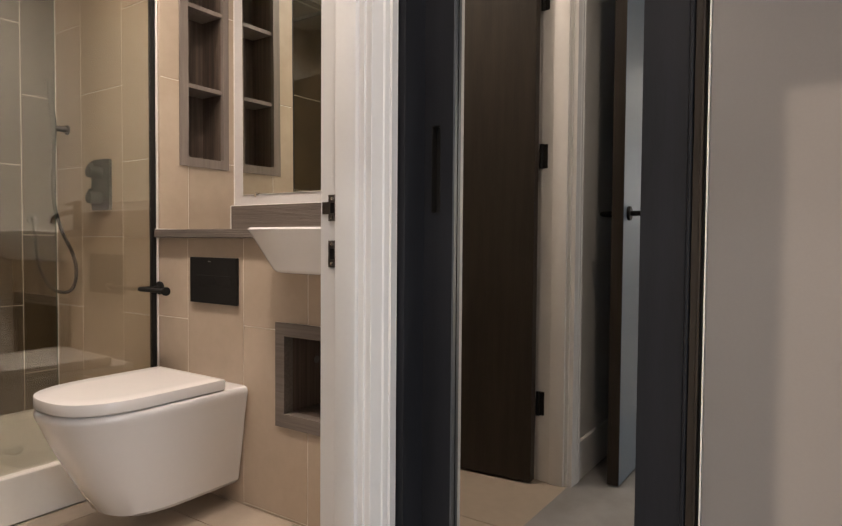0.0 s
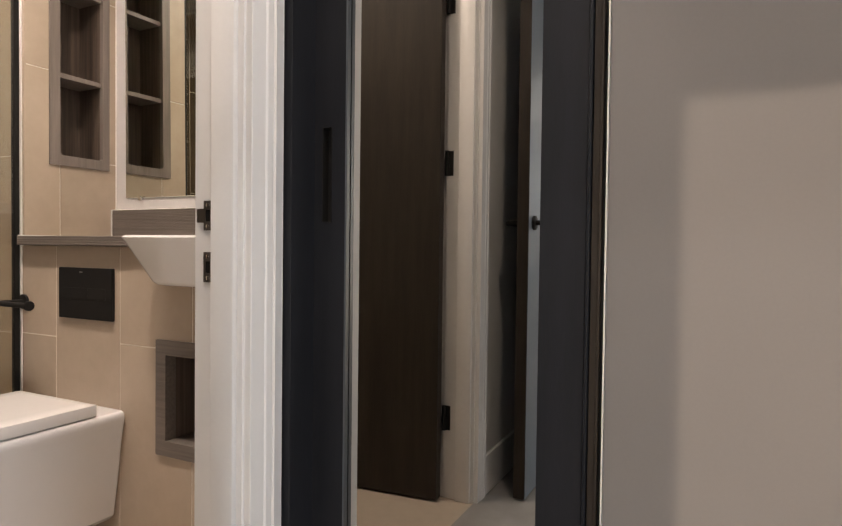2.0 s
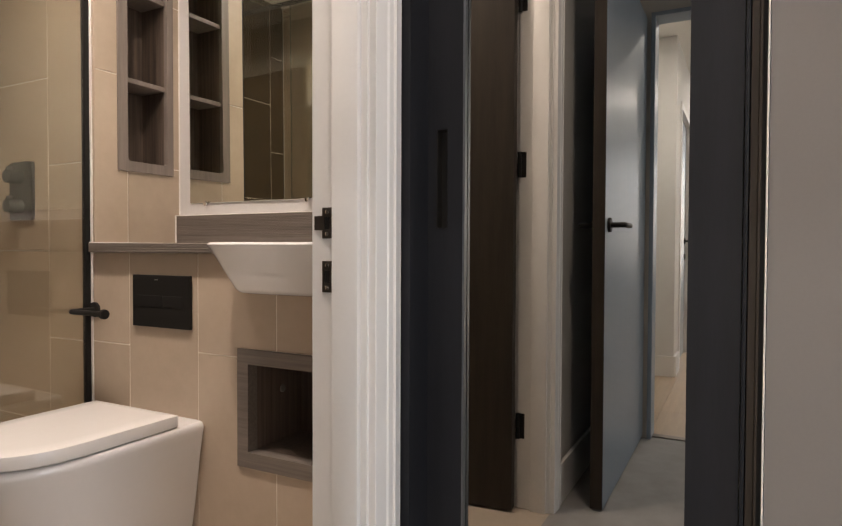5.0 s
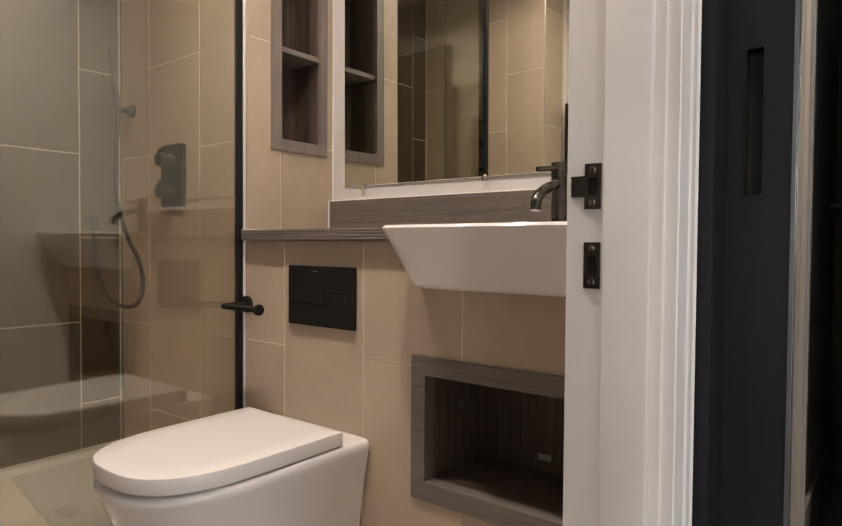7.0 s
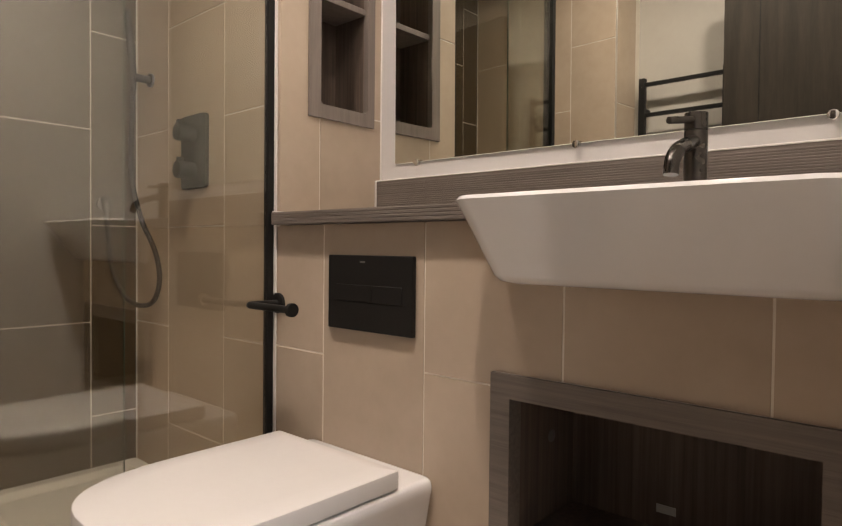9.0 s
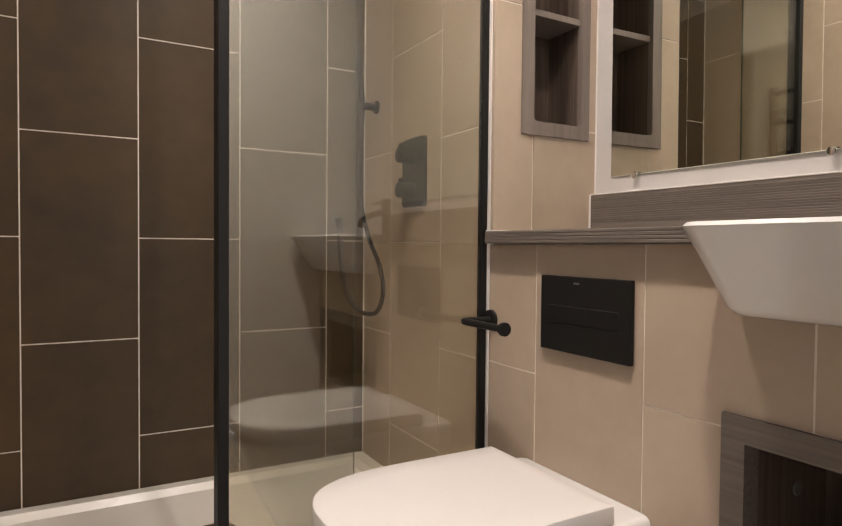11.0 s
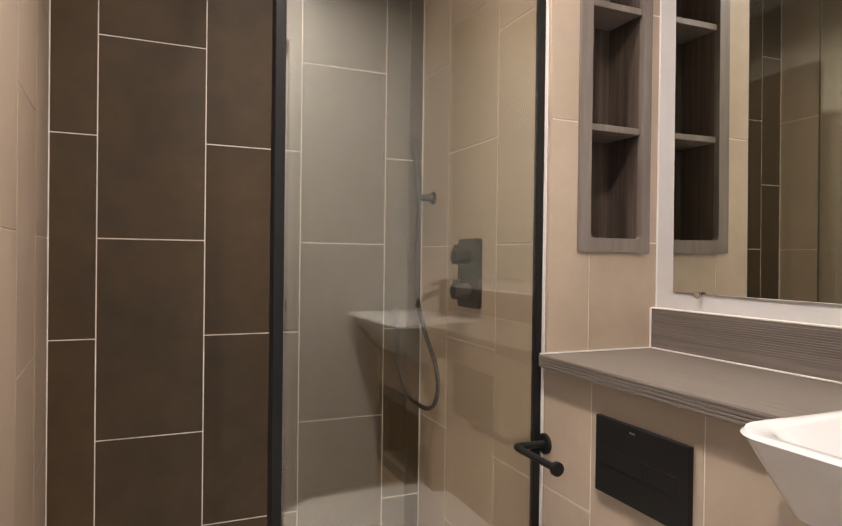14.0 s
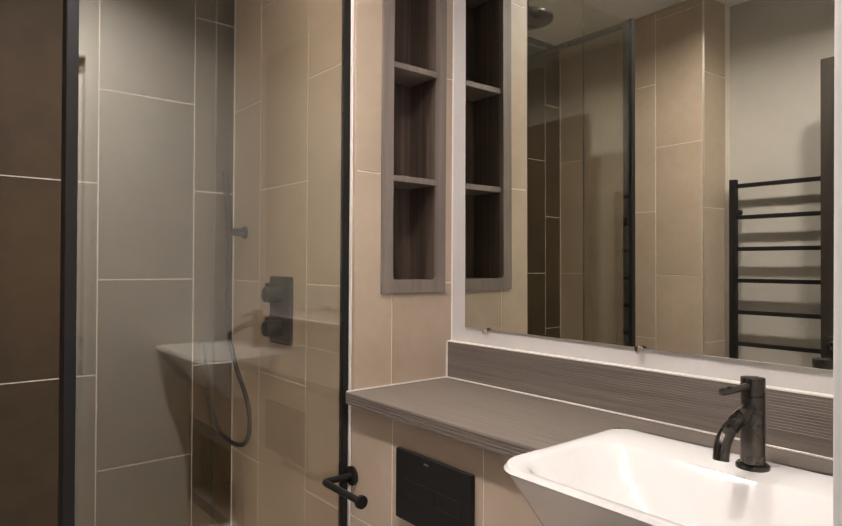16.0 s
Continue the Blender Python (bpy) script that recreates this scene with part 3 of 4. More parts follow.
part("pedestal", tube(bmesh.new(), [(-6.35, 0.22, 0.015), (-6.35, 0.22, 0.05), (-6.35, 0.22, 0.69), (-6.35, 0.22, 0.721)], [0.05, 0.032, 0.032, 0.09], 20), BLACK_METAL, table)
part("foot_plate", disc(bmesh.new(), (-6.35, 0.22, 0.0), (-6.35, 0.22, 0.016), 0.24, 0.003, 40), BLACK_METAL, table, "dark round foot plate")

# ---- shower ----
tray = thing("shower_tray", (0.97, 2.57, 0), "white acrylic shower tray raised above the floor", "shower tray")
tb = bmesh.new()
loft(tb, [rounded(XL + 0.003, XP - 0.003, 2.182, YF - 0.003, 0.0, 0.01), rounded(XL + 0.003, XP - 0.003, 2.182, YF - 0.003, 0.148, 0.01), rounded(XL + 0.006, XP - 0.006, 2.185, YF - 0.006, 0.152, 0.01),
          rounded(XL + 0.05, XP - 0.05, 2.235, YF - 0.045, 0.152, 0.03), rounded(XL + 0.07, XP - 0.07, 2.255, YF - 0.06, 0.132, 0.04)])
part("tray_body", tb, ACRYLIC, tray)
part("waste_cover", disc(bmesh.new(), (0.97, 2.6, 0.131), (0.97, 2.6, 0.137), 0.055, 0.002), CHROME, tray, "chrome waste cover")

YG = 2.205
screen = thing("shower_screen", (1.2, YG, 0.15), "clear glass shower screen with black metal posts", "shower screen")
SEAM = 1.202
for x0, x1, y0, mat, lab in ((0.910, 1.540, YG - 0.004, GLASS, "clear fixed glass pane"), (0.920, SEAM, YG + 0.010, GLASS_DOOR, "clear overlapping glass door pane")):
    pane = part("glass_pane", boxes((x0, x1, y0, y0 + 0.006, 0.156, 2.24)), mat, screen, lab, smooth=False)
    pane.visible_shadow = False
part("pane_edge", boxes((SEAM, SEAM + 0.001, YG + 0.0105, YG + 0.0155, 0.156, 2.24)), GLASS_EDGE, screen, "polished green glass edge", smooth=False)
part("post", boxes((0.896, 0.9185, YG - 0.012, YG + 0.030, 0.152, 2.25), bevel=0.002), BLACK_METAL, screen, smooth=False)
part("wall_channel", boxes((1.536, 1.5535, YG - 0.009, YG + 0.009, 0.152, 2.25), bevel=0.0015), BLACK_METAL, screen, smooth=False)
part("seal_strip", boxes((1.5538, 1.5585, YG - 0.016, YG + 0.004, 0.152, 2.25), bevel=0.001, seg=1), SILICONE, screen, "white sealing strip", smooth=False)
part("support_arm", boxes((0.898, 0.9165, YG + 0.009, YF, 2.225, 2.245), bevel=0.002), BLACK_METAL, screen)

valve = thing("shower_valve", (XP, 2.583, 1.12), "black rectangular shower valve with two round knobs", "shower valve")
vb = bmesh.new()
loft(vb, [[(x, 2.583 + a, 1.125 + b) for a, b, _ in rounded(-0.068, 0.068, -0.105, 0.105, 0, 0.012)] for x in (XP, XP - 0.010, XP - 0.012)])
part("plate", vb, BLACK_METAL, valve)
for z in (1.175, 1.07):
    kn = part("knob", disc(bmesh.new(), (XP - 0.012, 2.583, z), (XP - 0.062, 2.583, z), 0.024, 0.003), BLACK_METAL, valve)
    part("knob_pin", boxes((XP - 0.06, XP - 0.04, 2.58, 2.586, z + 0.022, z + 0.036), bevel=0.001), BLACK_METAL, kn)

hand = thing("hand_shower", (XP, 2.866, 1.378), "black pencil hand shower on a wall bracket with a hose", "hand shower")
br = part("bracket", disc(bmesh.new(), (XP, 2.866, 1.378), (XP - 0.008, 2.866, 1.378), 0.022, 0.002), BLACK_METAL, hand)
part("bracket_arm", disc(bmesh.new(), (XP - 0.008, 2.866, 1.378), (XP - 0.062, 2.866, 1.378), 0.0125, 0.002), BLACK_METAL, br)
part("handset", tube(bmesh.new(), [(XP - 0.056, 2.865, 1.335), (XP - 0.058, 2.868, 1.40), (XP - 0.068, 2.885, 1.585)], [0.008, 0.011, 0.011], 16), BLACK_METAL, hand, "slim black handset")
part("hose", tube(bmesh.new(), smooth_path([(1.503, 2.865, 1.34), (1.50, 2.872, 1.2), (1.497, 2.862, 1.06), (1.50, 2.80, 0.93), (1.50, 2.715, 0.84), (1.50, 2.685, 0.76), (1.50, 2.72, 0.692), (1.495, 2.80, 0.672), (1.478, 2.875, 0.70), (1.462, 2.925, 0.79), (1.457, 2.942, 0.90), (1.457, 2.95, 0.965)], 10), 0.0075, 12), BLACK_METAL, hand, "black flexible hose")
# Unseen elbow, added as an assumed end for the hose.
el = part("outlet_elbow", disc(bmesh.new(), (1.457, YF, 0.985), (1.457, YF - 0.008, 0.985), 0.024, 0.002), BLACK_METAL, hand)
part("elbow_nut", tube(bmesh.new(), smooth_path([(1.457, YF - 0.006, 0.985), (1.457, YF - 0.018, 0.984), (1.457, YF - 0.02, 0.96)], 4), 0.011, 14), BLACK_METAL, el)

rain = thing("rain_shower_head", (1.2, 2.5, 2.27), "round dark chrome rain shower head under the ceiling", "shower head")
part("head", disc(bmesh.new(), (1.2, 2.5, 2.275), (1.2, 2.5, 2.262), 0.11, 0.004, 40), GUN_METAL, rain)
part("drop_pipe", disc(bmesh.new(), (1.2, 2.5, 2.275), (1.2, 2.5, CEIL), 0.012, 0, 16), GUN_METAL, rain)
part("ceiling_rose", disc(bmesh.new(), (1.2, 2.5, CEIL), (1.2, 2.5, CEIL - 0.008), 0.03, 0.002), GUN_METAL, rain)

# ---- vanity: shelf, splashback, mirror, niche, cubby ----
counter = thing("vanity_shelf", (1.72, 1.7, 0.905), "grey-brown wood-effect vanity shelf with a ridged edge", "shelf")
part("board", boxes((1.535, XM, 1.543, YN - 0.001, 0.908, 0.938), (1.788, XM, YD1 + 0.003, 1.543, 0.908, 0.938)), WOOD_Y, counter, smooth=False)
part("front_edge", boxes(*[(1.5325, 1.5355, 1.543, YN - 0.002, 0.909 + 0.0072 * k, 0.909 + 0.0072 * k + 0.0062) for k in range(4)], bevel=0.001, seg=1), WOOD_Y, counter, "ridged front edge")
back_board = thing("splashback", (XM - 0.01, 1.6, 0.939), "grey-brown ridged wood-effect splashback strip", "splashback")
part("board", boxes((XM - 0.018, XM - 0.001, YD1 + 0.003, YN - 0.001, 0.939, 1.043)), WOOD_Y, back_board, smooth=False)
for k in range(13):
    part("ridge", boxes((XM - 0.0190, XM - 0.0178, YD1 + 0.003, YN - 0.003, 0.969 + 0.0053 * k, 0.969 + 0.0053 * k + 0.0038), bevel=0.0005, seg=1), WOOD_Y, back_board, smooth=False)
structure("sealant", boxes((XM - 0.023, XM - 0.0195, 1.05, YN - 0.001, 0.938, 0.9415), (1.536, XM - 0.02, YN - 0.0045, YN - 0.0005, 0.938, 0.9415), (XM - 0.02, XM - 0.001, 1.0, YN - 0.001, 1.043, 1.0465), (XM - 0.0235, XM - 0.0185, YN - 0.0045, YN - 0.0005, 0.94, 1.045), bevel=0.0008, seg=1), SILICONE, "white sealant beads round the vanity shelf", "sealant")
structure("sealant_corner", boxes((XP - 0.003, XP, YF - 0.003, YF, 0.152, CEIL), (XL, XL + 0.003, YF - 0.003, YF, 0.152, CEIL), (XM - 0.003, XM, YN - 0.003, YN, 1.04, CEIL)), SILICONE, "white sealant beads in the tile corners", "sealant")

mir = thing("wall_mirror_glass", (XM - 0.004, 1.56, 1.089), "large frameless wall mirror held by chrome clips", "mirror")
part("mirror_pane", boxes((XM - 0.008, XM - 0.005, 1.0, 2.119, 1.089, 2.2), bevel=0.0012, seg=1), MIRROR, mir, smooth=False)
part("backing", boxes((XM - 0.0048, XM - 0.0035, 1.004, 2.115, 1.093, 2.196)), BLACK_METAL, mir, smooth=False)
for y in (2.03, 1.56, 1.09):
    cl = part("clip", disc(bmesh.new(), (XM - 0.004, y, 1.086), (XM - 0.017, y, 1.086), 0.0045, 0, 16), CHROME, mir, "chrome mirror clip")
    part("clip_cap", disc(bmesh.new(), (XM - 0.015, y, 1.086), (XM - 0.020, y, 1.086), 0.009, 0.0015, 20), CHROME, cl)
mir.rotation_euler = (0, radians(-0.33), radians(-0.35))


def shelf_niche():
    x0, x1, i0, i1, z0, z1, b0, b1 = 1.643, 1.872, 1.680, 1.846, 1.190, 2.164, 1.226, 2.128
    n = thing("wall_niche_shelf", (1.757, YN, z0), "tall recessed wood-effect shelf niche with two shelves", "niche")
    y0 = YN - 0.007
    part("frame", boxes((x0, i0, y0, YN + 0.012, z0, z1), (i1, x1, y0, YN + 0.012, z0, z1), (i0, i1, y0, YN + 0.012, z0, b0), (i0, i1, y0, YN + 0.012, b1, z1)), WOOD_Z, n, "grey-brown frame", smooth=False)
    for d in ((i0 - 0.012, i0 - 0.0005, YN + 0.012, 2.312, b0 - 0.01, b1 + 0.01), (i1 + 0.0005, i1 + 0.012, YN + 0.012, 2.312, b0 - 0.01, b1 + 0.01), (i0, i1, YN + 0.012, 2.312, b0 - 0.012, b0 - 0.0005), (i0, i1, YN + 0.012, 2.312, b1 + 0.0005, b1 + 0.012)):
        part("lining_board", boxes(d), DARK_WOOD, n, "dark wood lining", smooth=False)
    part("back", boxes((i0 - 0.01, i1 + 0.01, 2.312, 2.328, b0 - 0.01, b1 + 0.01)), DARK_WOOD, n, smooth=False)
    for z in (1.517, 1.832):
        part("shelf", boxes((i0 + 0.0006, i1 - 0.0006, YN + 0.004, 2.311, z - 0.017, z), bevel=0.001, seg=1), WOOD_Z, n, smooth=False)
    for sx, xc in ((1, i0), (-1, i1)):
        bm = bmesh.new()
        ring = [(0, 0)] + [(0.012 - 0.012 * math.sin(a), 0.012 - 0.012 * math.cos(a)) for a in (math.pi / 2 * k / 6 for k in range(7))]
        loft(bm, [[(xc + sx * u, y, b0 + v) for u, v in ring] for y in (y0 + 0.0005, YN + 0.011)])
        part("corner_fillet", bm, WOOD_Z, n, smooth=False)
    return n


shelf_niche()

cubby = thing("wall_cubby", (XP, 1.27, 0.309), "open grey-brown wood-effect cubby recessed below the basin", "cubby")
c0, c1, cz0, cz1 = 1.006, 1.544, 0.303, 0.638
d0, d1, dz0, dz1 = 1.046, 1.504, 0.347, 0.596
part("frame", boxes((XP - 0.008, XP + 0.03, d1, c1, cz0, cz1), (XP - 0.008, XP + 0.03, c0, d0, cz0, cz1), (XP - 0.008, XP + 0.03, d0, d1, cz0, dz0), (XP - 0.008, XP + 0.03, d0, d1, dz1, cz1)), WOOD_Y, cubby, "grey-brown frame", smooth=False)
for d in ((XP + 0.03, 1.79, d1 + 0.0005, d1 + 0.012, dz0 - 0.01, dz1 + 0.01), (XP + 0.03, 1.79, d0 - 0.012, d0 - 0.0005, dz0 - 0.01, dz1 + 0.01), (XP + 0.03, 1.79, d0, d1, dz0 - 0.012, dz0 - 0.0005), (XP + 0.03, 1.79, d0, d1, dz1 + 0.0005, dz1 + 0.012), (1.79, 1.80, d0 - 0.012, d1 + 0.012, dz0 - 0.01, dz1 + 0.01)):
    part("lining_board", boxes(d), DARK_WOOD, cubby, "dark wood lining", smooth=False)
part("sticker", boxes((1.7885, 1.7898, 1.30, 1.335, 0.375, 0.39)), STICKER, cubby, "small pale sticker", smooth=False)
part("port_cover", disc(bmesh.new(), (1.70, d1 + 0.0003, 0.50), (1.70, d1 - 0.002, 0.50), 0.012, 0.0008, 20), PORT_GREY, cubby, "small grey plastic cap")

# ---- basin and tap ----
basin = thing("basin", (1.58, 1.27, 0.82), "white ceramic semi-recessed basin with sloping sides", "basin")


def basin_ring(xf, xb, y0, y1, z, r, bow):
    out = rounded(xf, xb, y0, y1, z, r, 8)
    yc, hw, L = (y0 + y1) / 2, (y1 - y0) / 2, xb - xf
    return [(x - bow * max(0.0, 1 - ((y - yc) / hw) ** 2) * max(0.0, (xb - x) / L), y, zz) for x, y, zz in out]


RIM = 0.938
bb = bmesh.new()
loft(bb, [basin_ring(1.54, 1.70, 1.02, 1.505, 0.796, 0.03, 0.005), basin_ring(1.516, 1.74, 1.005, 1.519, 0.802, 0.035, 0.01), basin_ring(1.506, 1.755, 1.0, 1.524, 0.811, 0.035, 0.012),
          basin_ring(1.432, 1.79, 0.988, 1.548, RIM - 0.016, 0.05, 0.035), basin_ring(1.424, 1.80, 0.986, 1.55, RIM - 0.006, 0.05, 0.04), basin_ring(1.428, 1.796, 0.99, 1.546, RIM, 0.05, 0.04),
          basin_ring(1.442, 1.690, 1.008, 1.528, RIM, 0.06, 0.035), basin_ring(1.450, 1.682, 1.016, 1.520, RIM - 0.006, 0.06, 0.033),
          basin_ring(1.462, 1.662, 1.04, 1.49, RIM - 0.045, 0.07, 0.022), basin_ring(1.50, 1.64, 1.10, 1.43, RIM - 0.088, 0.06, 0.01), basin_ring(1.53, 1.62, 1.17, 1.36, RIM - 0.095, 0.04, 0.0)])
part("bowl", bb, CERAMIC, basin)
part("waste", disc(bmesh.new(), (1.575, 1.265, RIM - 0.096), (1.575, 1.265, RIM - 0.09), 0.03, 0.002), GUN_METAL, basin, "dark metal waste")

tap = thing("basin_tap", (1.735, 1.262, RIM), "dark gunmetal single-lever basin tap", "tap")
TX, TY = 1.735, 1.262
part("base_ring", disc(bmesh.new(), (TX, TY, RIM), (TX, TY, RIM + 0.008), 0.0255, 0.003), GUN_METAL, tap)
body_t = part("tap_body", disc(bmesh.new(), (TX, TY, RIM + 0.007), (TX, TY, RIM + 0.118), 0.0185, 0.001, 32), GUN_METAL, tap)
part("cartridge_cap", disc(bmesh.new(), (TX, TY, RIM + 0.119), (TX, TY, RIM + 0.148), 0.0185, 0.0012, 32), GUN_METAL, tap)
part("lever", disc(bmesh.new(), (TX - 0.012, TY, RIM + 0.135), (TX - 0.066, TY + 0.022, RIM + 0.128), 0.006, 0.001, 14), GUN_METAL, tap)
part("spout", tube(bmesh.new(), smooth_path([(TX - 0.012, TY, RIM + 0.098), (TX - 0.045, TY, RIM + 0.090), (TX - 0.085, TY, RIM + 0.076), (TX - 0.108, TY, RIM + 0.058), (TX - 0.114, TY, RIM + 0.034)], 8), 0.0118, 18), GUN_METAL, tap)

# ---- toilet ----
TYC = 1.864


def d_shape(xf, xb, hw, z, power=2.7, n=22, corner=0.012):
    """A plan with a rounded front and a straight back."""
    out, xs = [], xb - 0.47 * (xb - xf)
    for k in range(n + 1):
        a = math.pi / 2 + math.pi * k / n
        c, s = math.cos(a), math.sin(a)
        out.append((xs + (xs - xf) * math.copysign(abs(c) ** (2 / power), c), TYC + hw * math.copysign(abs(s) ** (2 / power), s), z))
    back = [(corner * (1 - math.sin(a)), corner * (1 - math.cos(a))) for a in (math.pi / 2 * k / 4 for k in range(5))]
    out += [(xb - u, TYC - hw + v, z) for u, v in back]
    out += [(xb - u, TYC + hw - v, z) for u, v in reversed(back)]
    return out


toilet = thing("toilet", (1.5, TYC, 0.09), "white ceramic wall-hung toilet with a closed lid", "toilet")
pan = bmesh.new()
PB = XP - 0.001
loft(pan, [d_shape(1.17, PB, 0.125, 0.085), d_shape(1.145, PB, 0.14, 0.10), d_shape(1.09, PB, 0.156, 0.20), d_shape(1.03, PB, 0.172, 0.32), d_shape(1.004, PB, 0.184, 0.385), d_shape(0.996, PB, 0.188, 0.402), d_shape(0.995, PB, 0.188, 0.411, corner=0.013), d_shape(0.998, PB - 0.001, 0.186, 0.419, corner=0.014), d_shape(1.003, PB - 0.003, 0.182, 0.4235, corner=0.015), d_shape(1.010, PB - 0.006, 0.176, 0.425, corner=0.016)])
part("pan", pan, CERAMIC, toilet)
ring_s = bmesh.new()
loft(ring_s, [d_shape(1.012, 1.455, 0.168, 0.4245), d_shape(1.012, 1.455, 0.168, 0.4295)])
part("seat_ring", ring_s, SEAT_PLASTIC, toilet)
lid = bmesh.new()
LC = 0.004
loft(lid, [d_shape(0.999, 1.464, 0.180, 0.4285, corner=LC), d_shape(0.996, 1.466, 0.182, 0.431, corner=LC), d_shape(0.996, 1.466, 0.182, 0.4595, corner=LC), d_shape(0.9972, 1.4648, 0.1808, 0.4618, corner=LC), d_shape(1.0, 1.462, 0.178, 0.4628, corner=LC), d_shape(1.05, 1.44, 0.13, 0.4638, corner=LC)])
part("lid", lid, SEAT_PLASTIC, toilet, "white closed lid")

toilet.location.z -= 0.012

plate = thing("flush_plate", (XP, 1.863, 0.76), "black rectangular dual flush plate on the tiled wall", "flush plate")
part("plate", boxes((XP - 0.012, XP - 0.0005, 1.729, 1.982, 0.678, 0.839), bevel=0.002), BLACK_METAL, plate, smooth=False)
part("button", boxes((XP - 0.0135, XP - 0.0115, 1.8425, 1.9545, 0.740, 0.776), bevel=0.0008, seg=1), BLACK_METAL, plate, smooth=False)
part("button", boxes((XP - 0.0135, XP - 0.0115, 1.7575, 1.8395, 0.740, 0.776), bevel=0.0008, seg=1), BLACK_METAL, plate, smooth=False)
part("maker_mark", boxes((XP - 0.0128, XP - 0.0118, 1.864, 1.879, 0.823, 0.827)), PORT_GREY, plate, "small pale mark", smooth=False)

roll = thing("toilet_roll_holder", (XP, 2.15, 0.717), "black toilet roll holder bar with round end", "toilet roll holder")
part("rosette", disc(bmesh.new(), (XP, 2.182, 0.717), (XP - 0.008, 2.182, 0.717), 0.025, 0.002), BLACK_METAL, roll)
part("bar", tube(bmesh.new(), smooth_path([(XP - 0.006, 2.182, 0.717), (XP - 0.05, 2.184, 0.717), (XP - 0.078, 2.184, 0.717), (XP - 0.084, 2.177, 0.717), (XP - 0.085, 2.157, 0.717), (XP - 0.085, 2.022, 0.717)], 5), 0.0085, 14), BLACK_METAL, roll)
part("end_disc", disc(bmesh.new(), (XP - 0.085, 2.022, 0.717), (XP - 0.085, 2.012, 0.717), 0.0155, 0.0015, 24), BLACK_METAL, roll)

# ---- towel rail ----
rail = thing("towel_rail", (0.26, 1.9, 0.6), "black ladder towel rail on the cream wall", "towel rail")
for y in (1.72, 2.09):
    part("upright", boxes((0.252, 0.282, y - 0.014, y + 0.014, 0.56, 1.645), bevel=0.002), BLACK_METAL, rail, smooth=False)
for k in range(8):
    z = 1.615 - 0.1415 * k
    part("rung", boxes((0.258, 0.276, 1.734, 2.076, z - 0.009, z + 0.009), bevel=0.002), BLACK_METAL, rail, smooth=False)
for y in (1.72, 2.09):
    for z in (1.5, 0.7):
        part("bracket", disc(bmesh.new(), (XW, y, z), (0.254, y, z), 0.012, 0, 14), BLACK_METAL, rail)
part("valve_box", boxes((0.245, 0.29, 1.70, 1.74, 0.5, 0.565), bevel=0.003), BLACK_METAL, rail)


# ---- ceiling downlights ----
def downlight(p):
    d = thing("downlight", p, "round recessed ceiling downlight, lit, with a white rim", "downlight", "ceiling downlights")
    bm = bmesh.new()
    rr = lambda r, z: [(p[0] + r * math.cos(a), p[1] + r * math.sin(a), p[2] + z) for a in (2 * math.pi * k / 32 for k in range(32))]
    loft(bm, [rr(0.046, 0.004), rr(0.046, -0.006), rr(0.038, -0.007), rr(0.037, -0.001)], False, False)
    part("rim", bm, GLOSS_WHITE, d)
    part("lens", disc(bmesh.new(), (p[0], p[1], p[2] + 0.004), (p[0], p[1], p[2] - 0.002), 0.036, 0, 32), LAMP_GLOW, d, "lit lens")


# Hall and passage fixtures are unseen, added to go with their lamps.
for p in DOWNLIGHTS + PASSAGE_LIGHTS + HALL_FILL_LIGHTS:
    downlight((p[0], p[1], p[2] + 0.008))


# ---- tiles and planks ----
def cut(rect, hole):
    """What is left of a rectangle (u0, u1, v0, v1) outside a hole."""
    u0, u1, v0, v1 = rect
    a0, a1, b0, b1 = hole
    if a0 >= u1 or a1 <= u0 or b0 >= v1 or b1 <= v0:
        return [rect]
    out = []
    if a0 > u0:
        out.append((u0, a0, v0, v1))
    if a1 < u1:
        out.append((a1, u1, v0, v1))
    m0, m1 = max(u0, a0), min(u1, a1)
    if b0 > v0:
        out.append((m0, m1, v0, b0))
    if b1 < v1:
        out.append((m0, m1, b1, v1))
    return out


def tiles(parent, plane, at, into, columns, z0, z1, mat, holes=(), gap=0.0018):
    """Tiles as pieces of a wall. columns: (from, to, a joint's height); rows are 0.6 m."""
    for u0, u1, joint in columns:
        first = joint - 0.6035 * (1 + int((joint - z0) / 0.6035))
        k = 0
        while first + k * 0.6035 < z1:
            v0, v1 = max(z0, first + k * 0.6035 + gap), min(z1, first + (k + 1) * 0.6035 - gap)
            k += 1
            if v1 - v0 < 0.004:
                continue
            rects = [(u0 + gap, u1 - gap, v0, v1)]
            for h in holes:
                rects = [q for r in rects for q in cut(r, h)]
            if not rects:
                continue
            bm = bmesh.new()
            lift = random.uniform(-0.0003, 0.0003)
            for a, b, c, d in rects:
                face, back = at + lift, at + into * (T + 0.004)
                lo, hi = min(face, back), max(face, back)
                bevel = 0.0008 if len(rects) == 1 else 0.0
                if plane == 'y':
                    box(bm, a, b, lo, hi, c, d, bevel, 1)
                else:
                    box(bm, lo, hi, a, b, c, d, bevel, 1)
            part("tile", bm, mat, parent, smooth=False)


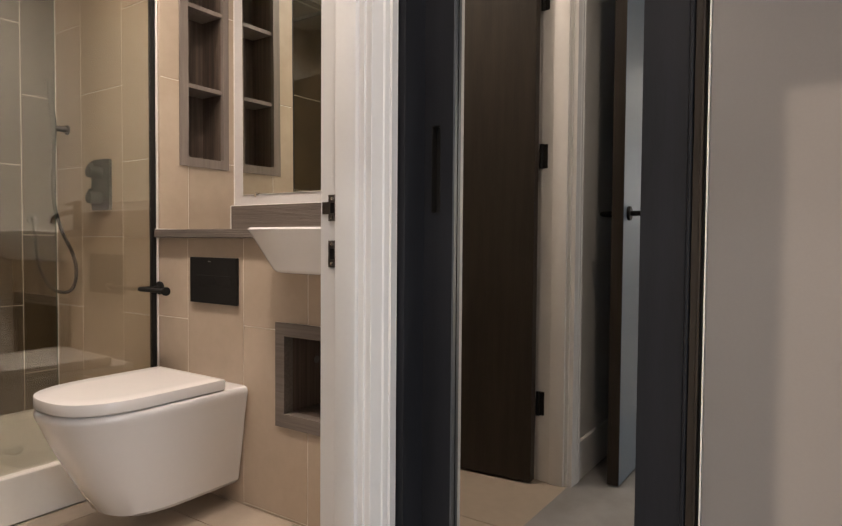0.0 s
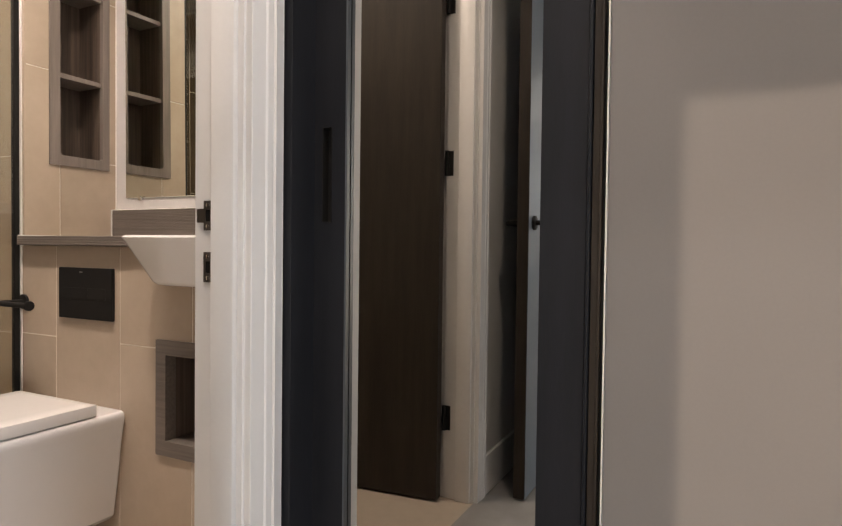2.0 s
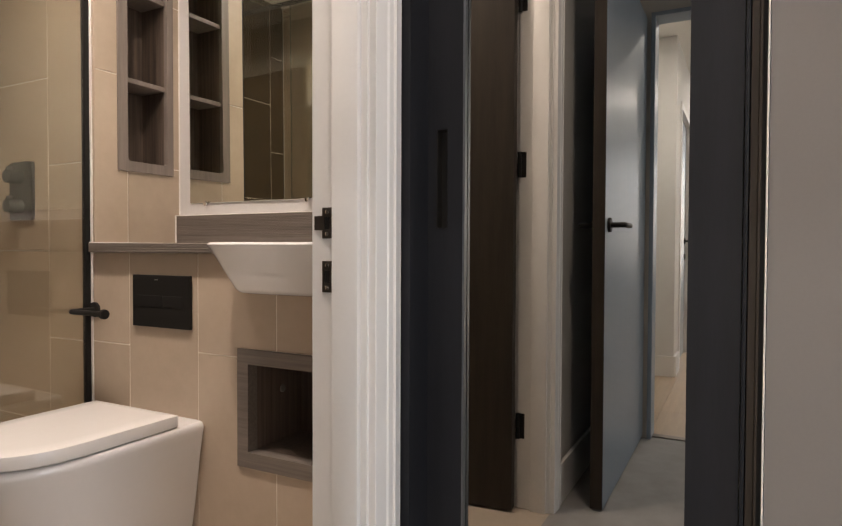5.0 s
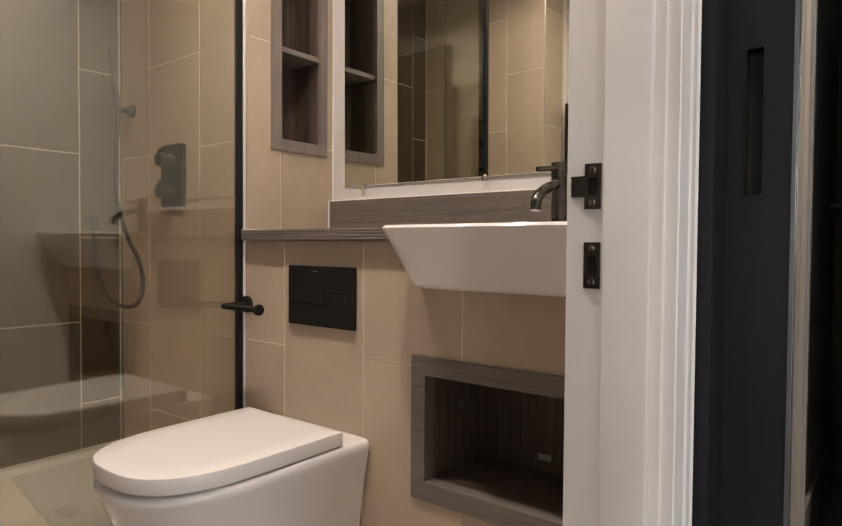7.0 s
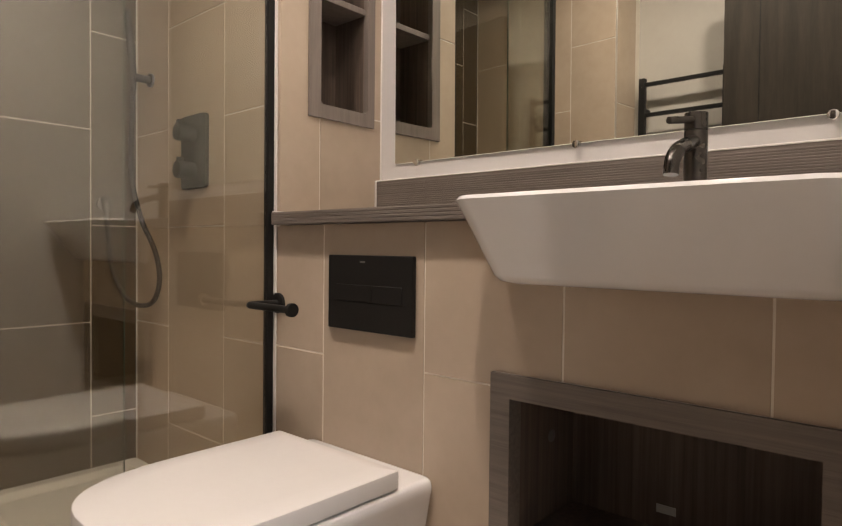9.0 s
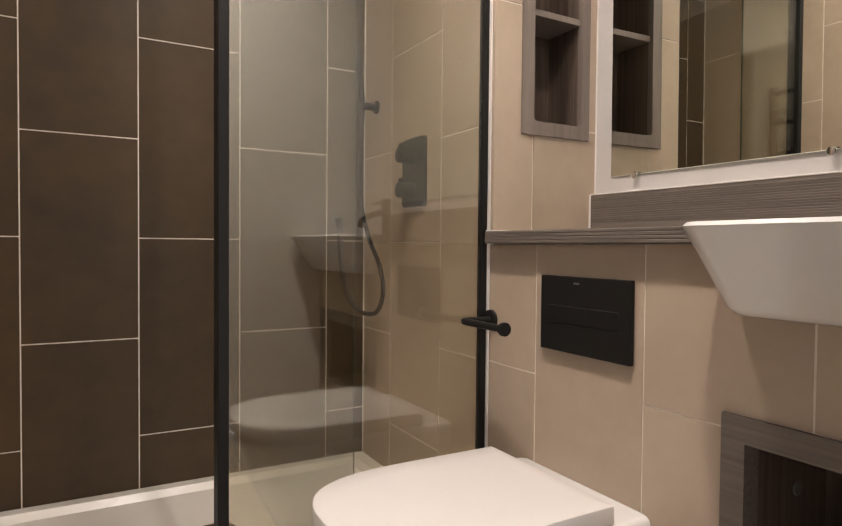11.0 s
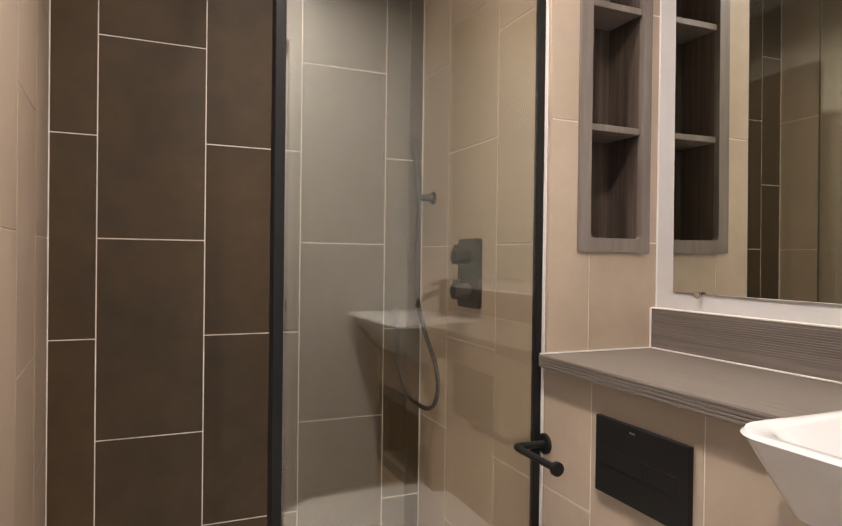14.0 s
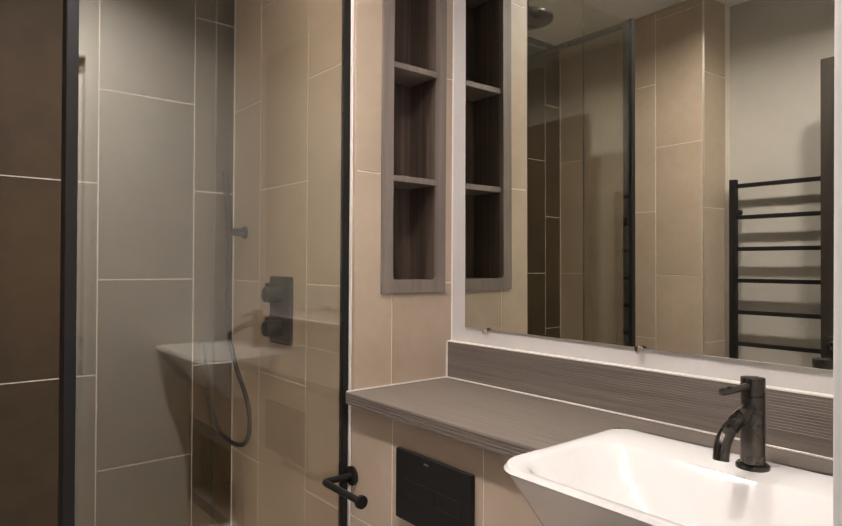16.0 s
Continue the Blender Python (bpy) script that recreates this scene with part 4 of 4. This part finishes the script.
JA, JB = 0.612, 0.9165
tiles(wall_far, 'y', YF, 1, [(XL, 0.512, JB), (0.512, 0.815, JA), (0.815, 1.117, JB), (1.117, 1.417, JA), (1.417, XP, JB)], 0.10, CEIL, BROWN_TILE)
tiles(wall_shower, 'x', XP, 1, [(2.21, 2.435, JA - 0.005), (2.435, 2.752, JB - 0.005), (2.752, YF, JA - 0.005)], 0.10, CEIL, BEIGE_TILE)
HOLE_C = (1.0, 1.545, 0.302, 0.639)
tiles(wall_panel, 'x', XP, 1, [(2.0125, 2.208, JA), (1.707, 2.0125, JB), (1.4075, 1.707, JA), (1.1045, 1.4075, JB), (YD1 + 0.001, 1.1045, JA)], 0.0, 0.907, BEIGE_TILE, [HOLE_C, (0.9, 1.52, 0.80, 1.0)])
HOLE_N = (1.6435, 1.8715, 1.1905, 2.1635)
tiles(wall_niche, 'y', YN, 1, [(XP, 1.683, 1.515), (1.683, XM, 1.82)], 0.9385, CEIL, BEIGE_TILE, [HOLE_N])
part("tile_edge", boxes((XP - 0.0005, XP + 0.006, YN + 0.0005, 2.206, 0.9385, CEIL)), BEIGE_TILE, wall_niche, smooth=False)
tiles(wall_shower_left, 'x', XL, -1, [(2.151, 2.383, 1.213), (2.383, 2.686, 1.515), (2.686, YF, 1.213)], 0.0, CEIL, BEIGE_TILE)
tiles(wall_shower_left, 'y', 2.145, 1, [(XW, XL - 0.006, 0.915)], 0.0, CEIL, BEIGE_TILE)
skew = Matrix.Translation((XL, YF, 0)) @ Matrix.Rotation(radians(2.9), 4, 'Z') @ Matrix.Translation((-XL, -YF, 0))
wall_shower_left.matrix_world = skew
corner_trim.matrix_world = skew
for i in range(3):
    for j in range(4):
        x0, y0 = 0.2 + 0.6 * i, 0.86 + 0.6 * j
        x1, y1 = min(x0 + 0.597, XP), min(y0 + 0.597, 2.168)
        if y1 - y0 > 0.02 and x1 - x0 > 0.02:
            part("tile", boxes((x0, x1, y0, y1, -0.009, 0.0), bevel=0.001, seg=1), BOUNCE_FLOOR_TILE, bath_floor, smooth=False)
for j in range(16):
    y0 = -0.4 + 0.18 * j
    off = random.uniform(0, 1.2)
    x0 = -7.9
    while x0 < -0.8:
        x1 = min(x0 + (off if x0 == -7.9 and off > 0.2 else 1.4), -0.79)
        if x1 - x0 > 0.02:
            part("plank", boxes((x0 + 0.0008, x1 - 0.0008, y0 + 0.0008, y0 + 0.1792, -0.009, 0.0), bevel=0.0008, seg=1), OAK, hall_floor, smooth=False)
        x0 = x1
        if x1 >= -0.79:
            break
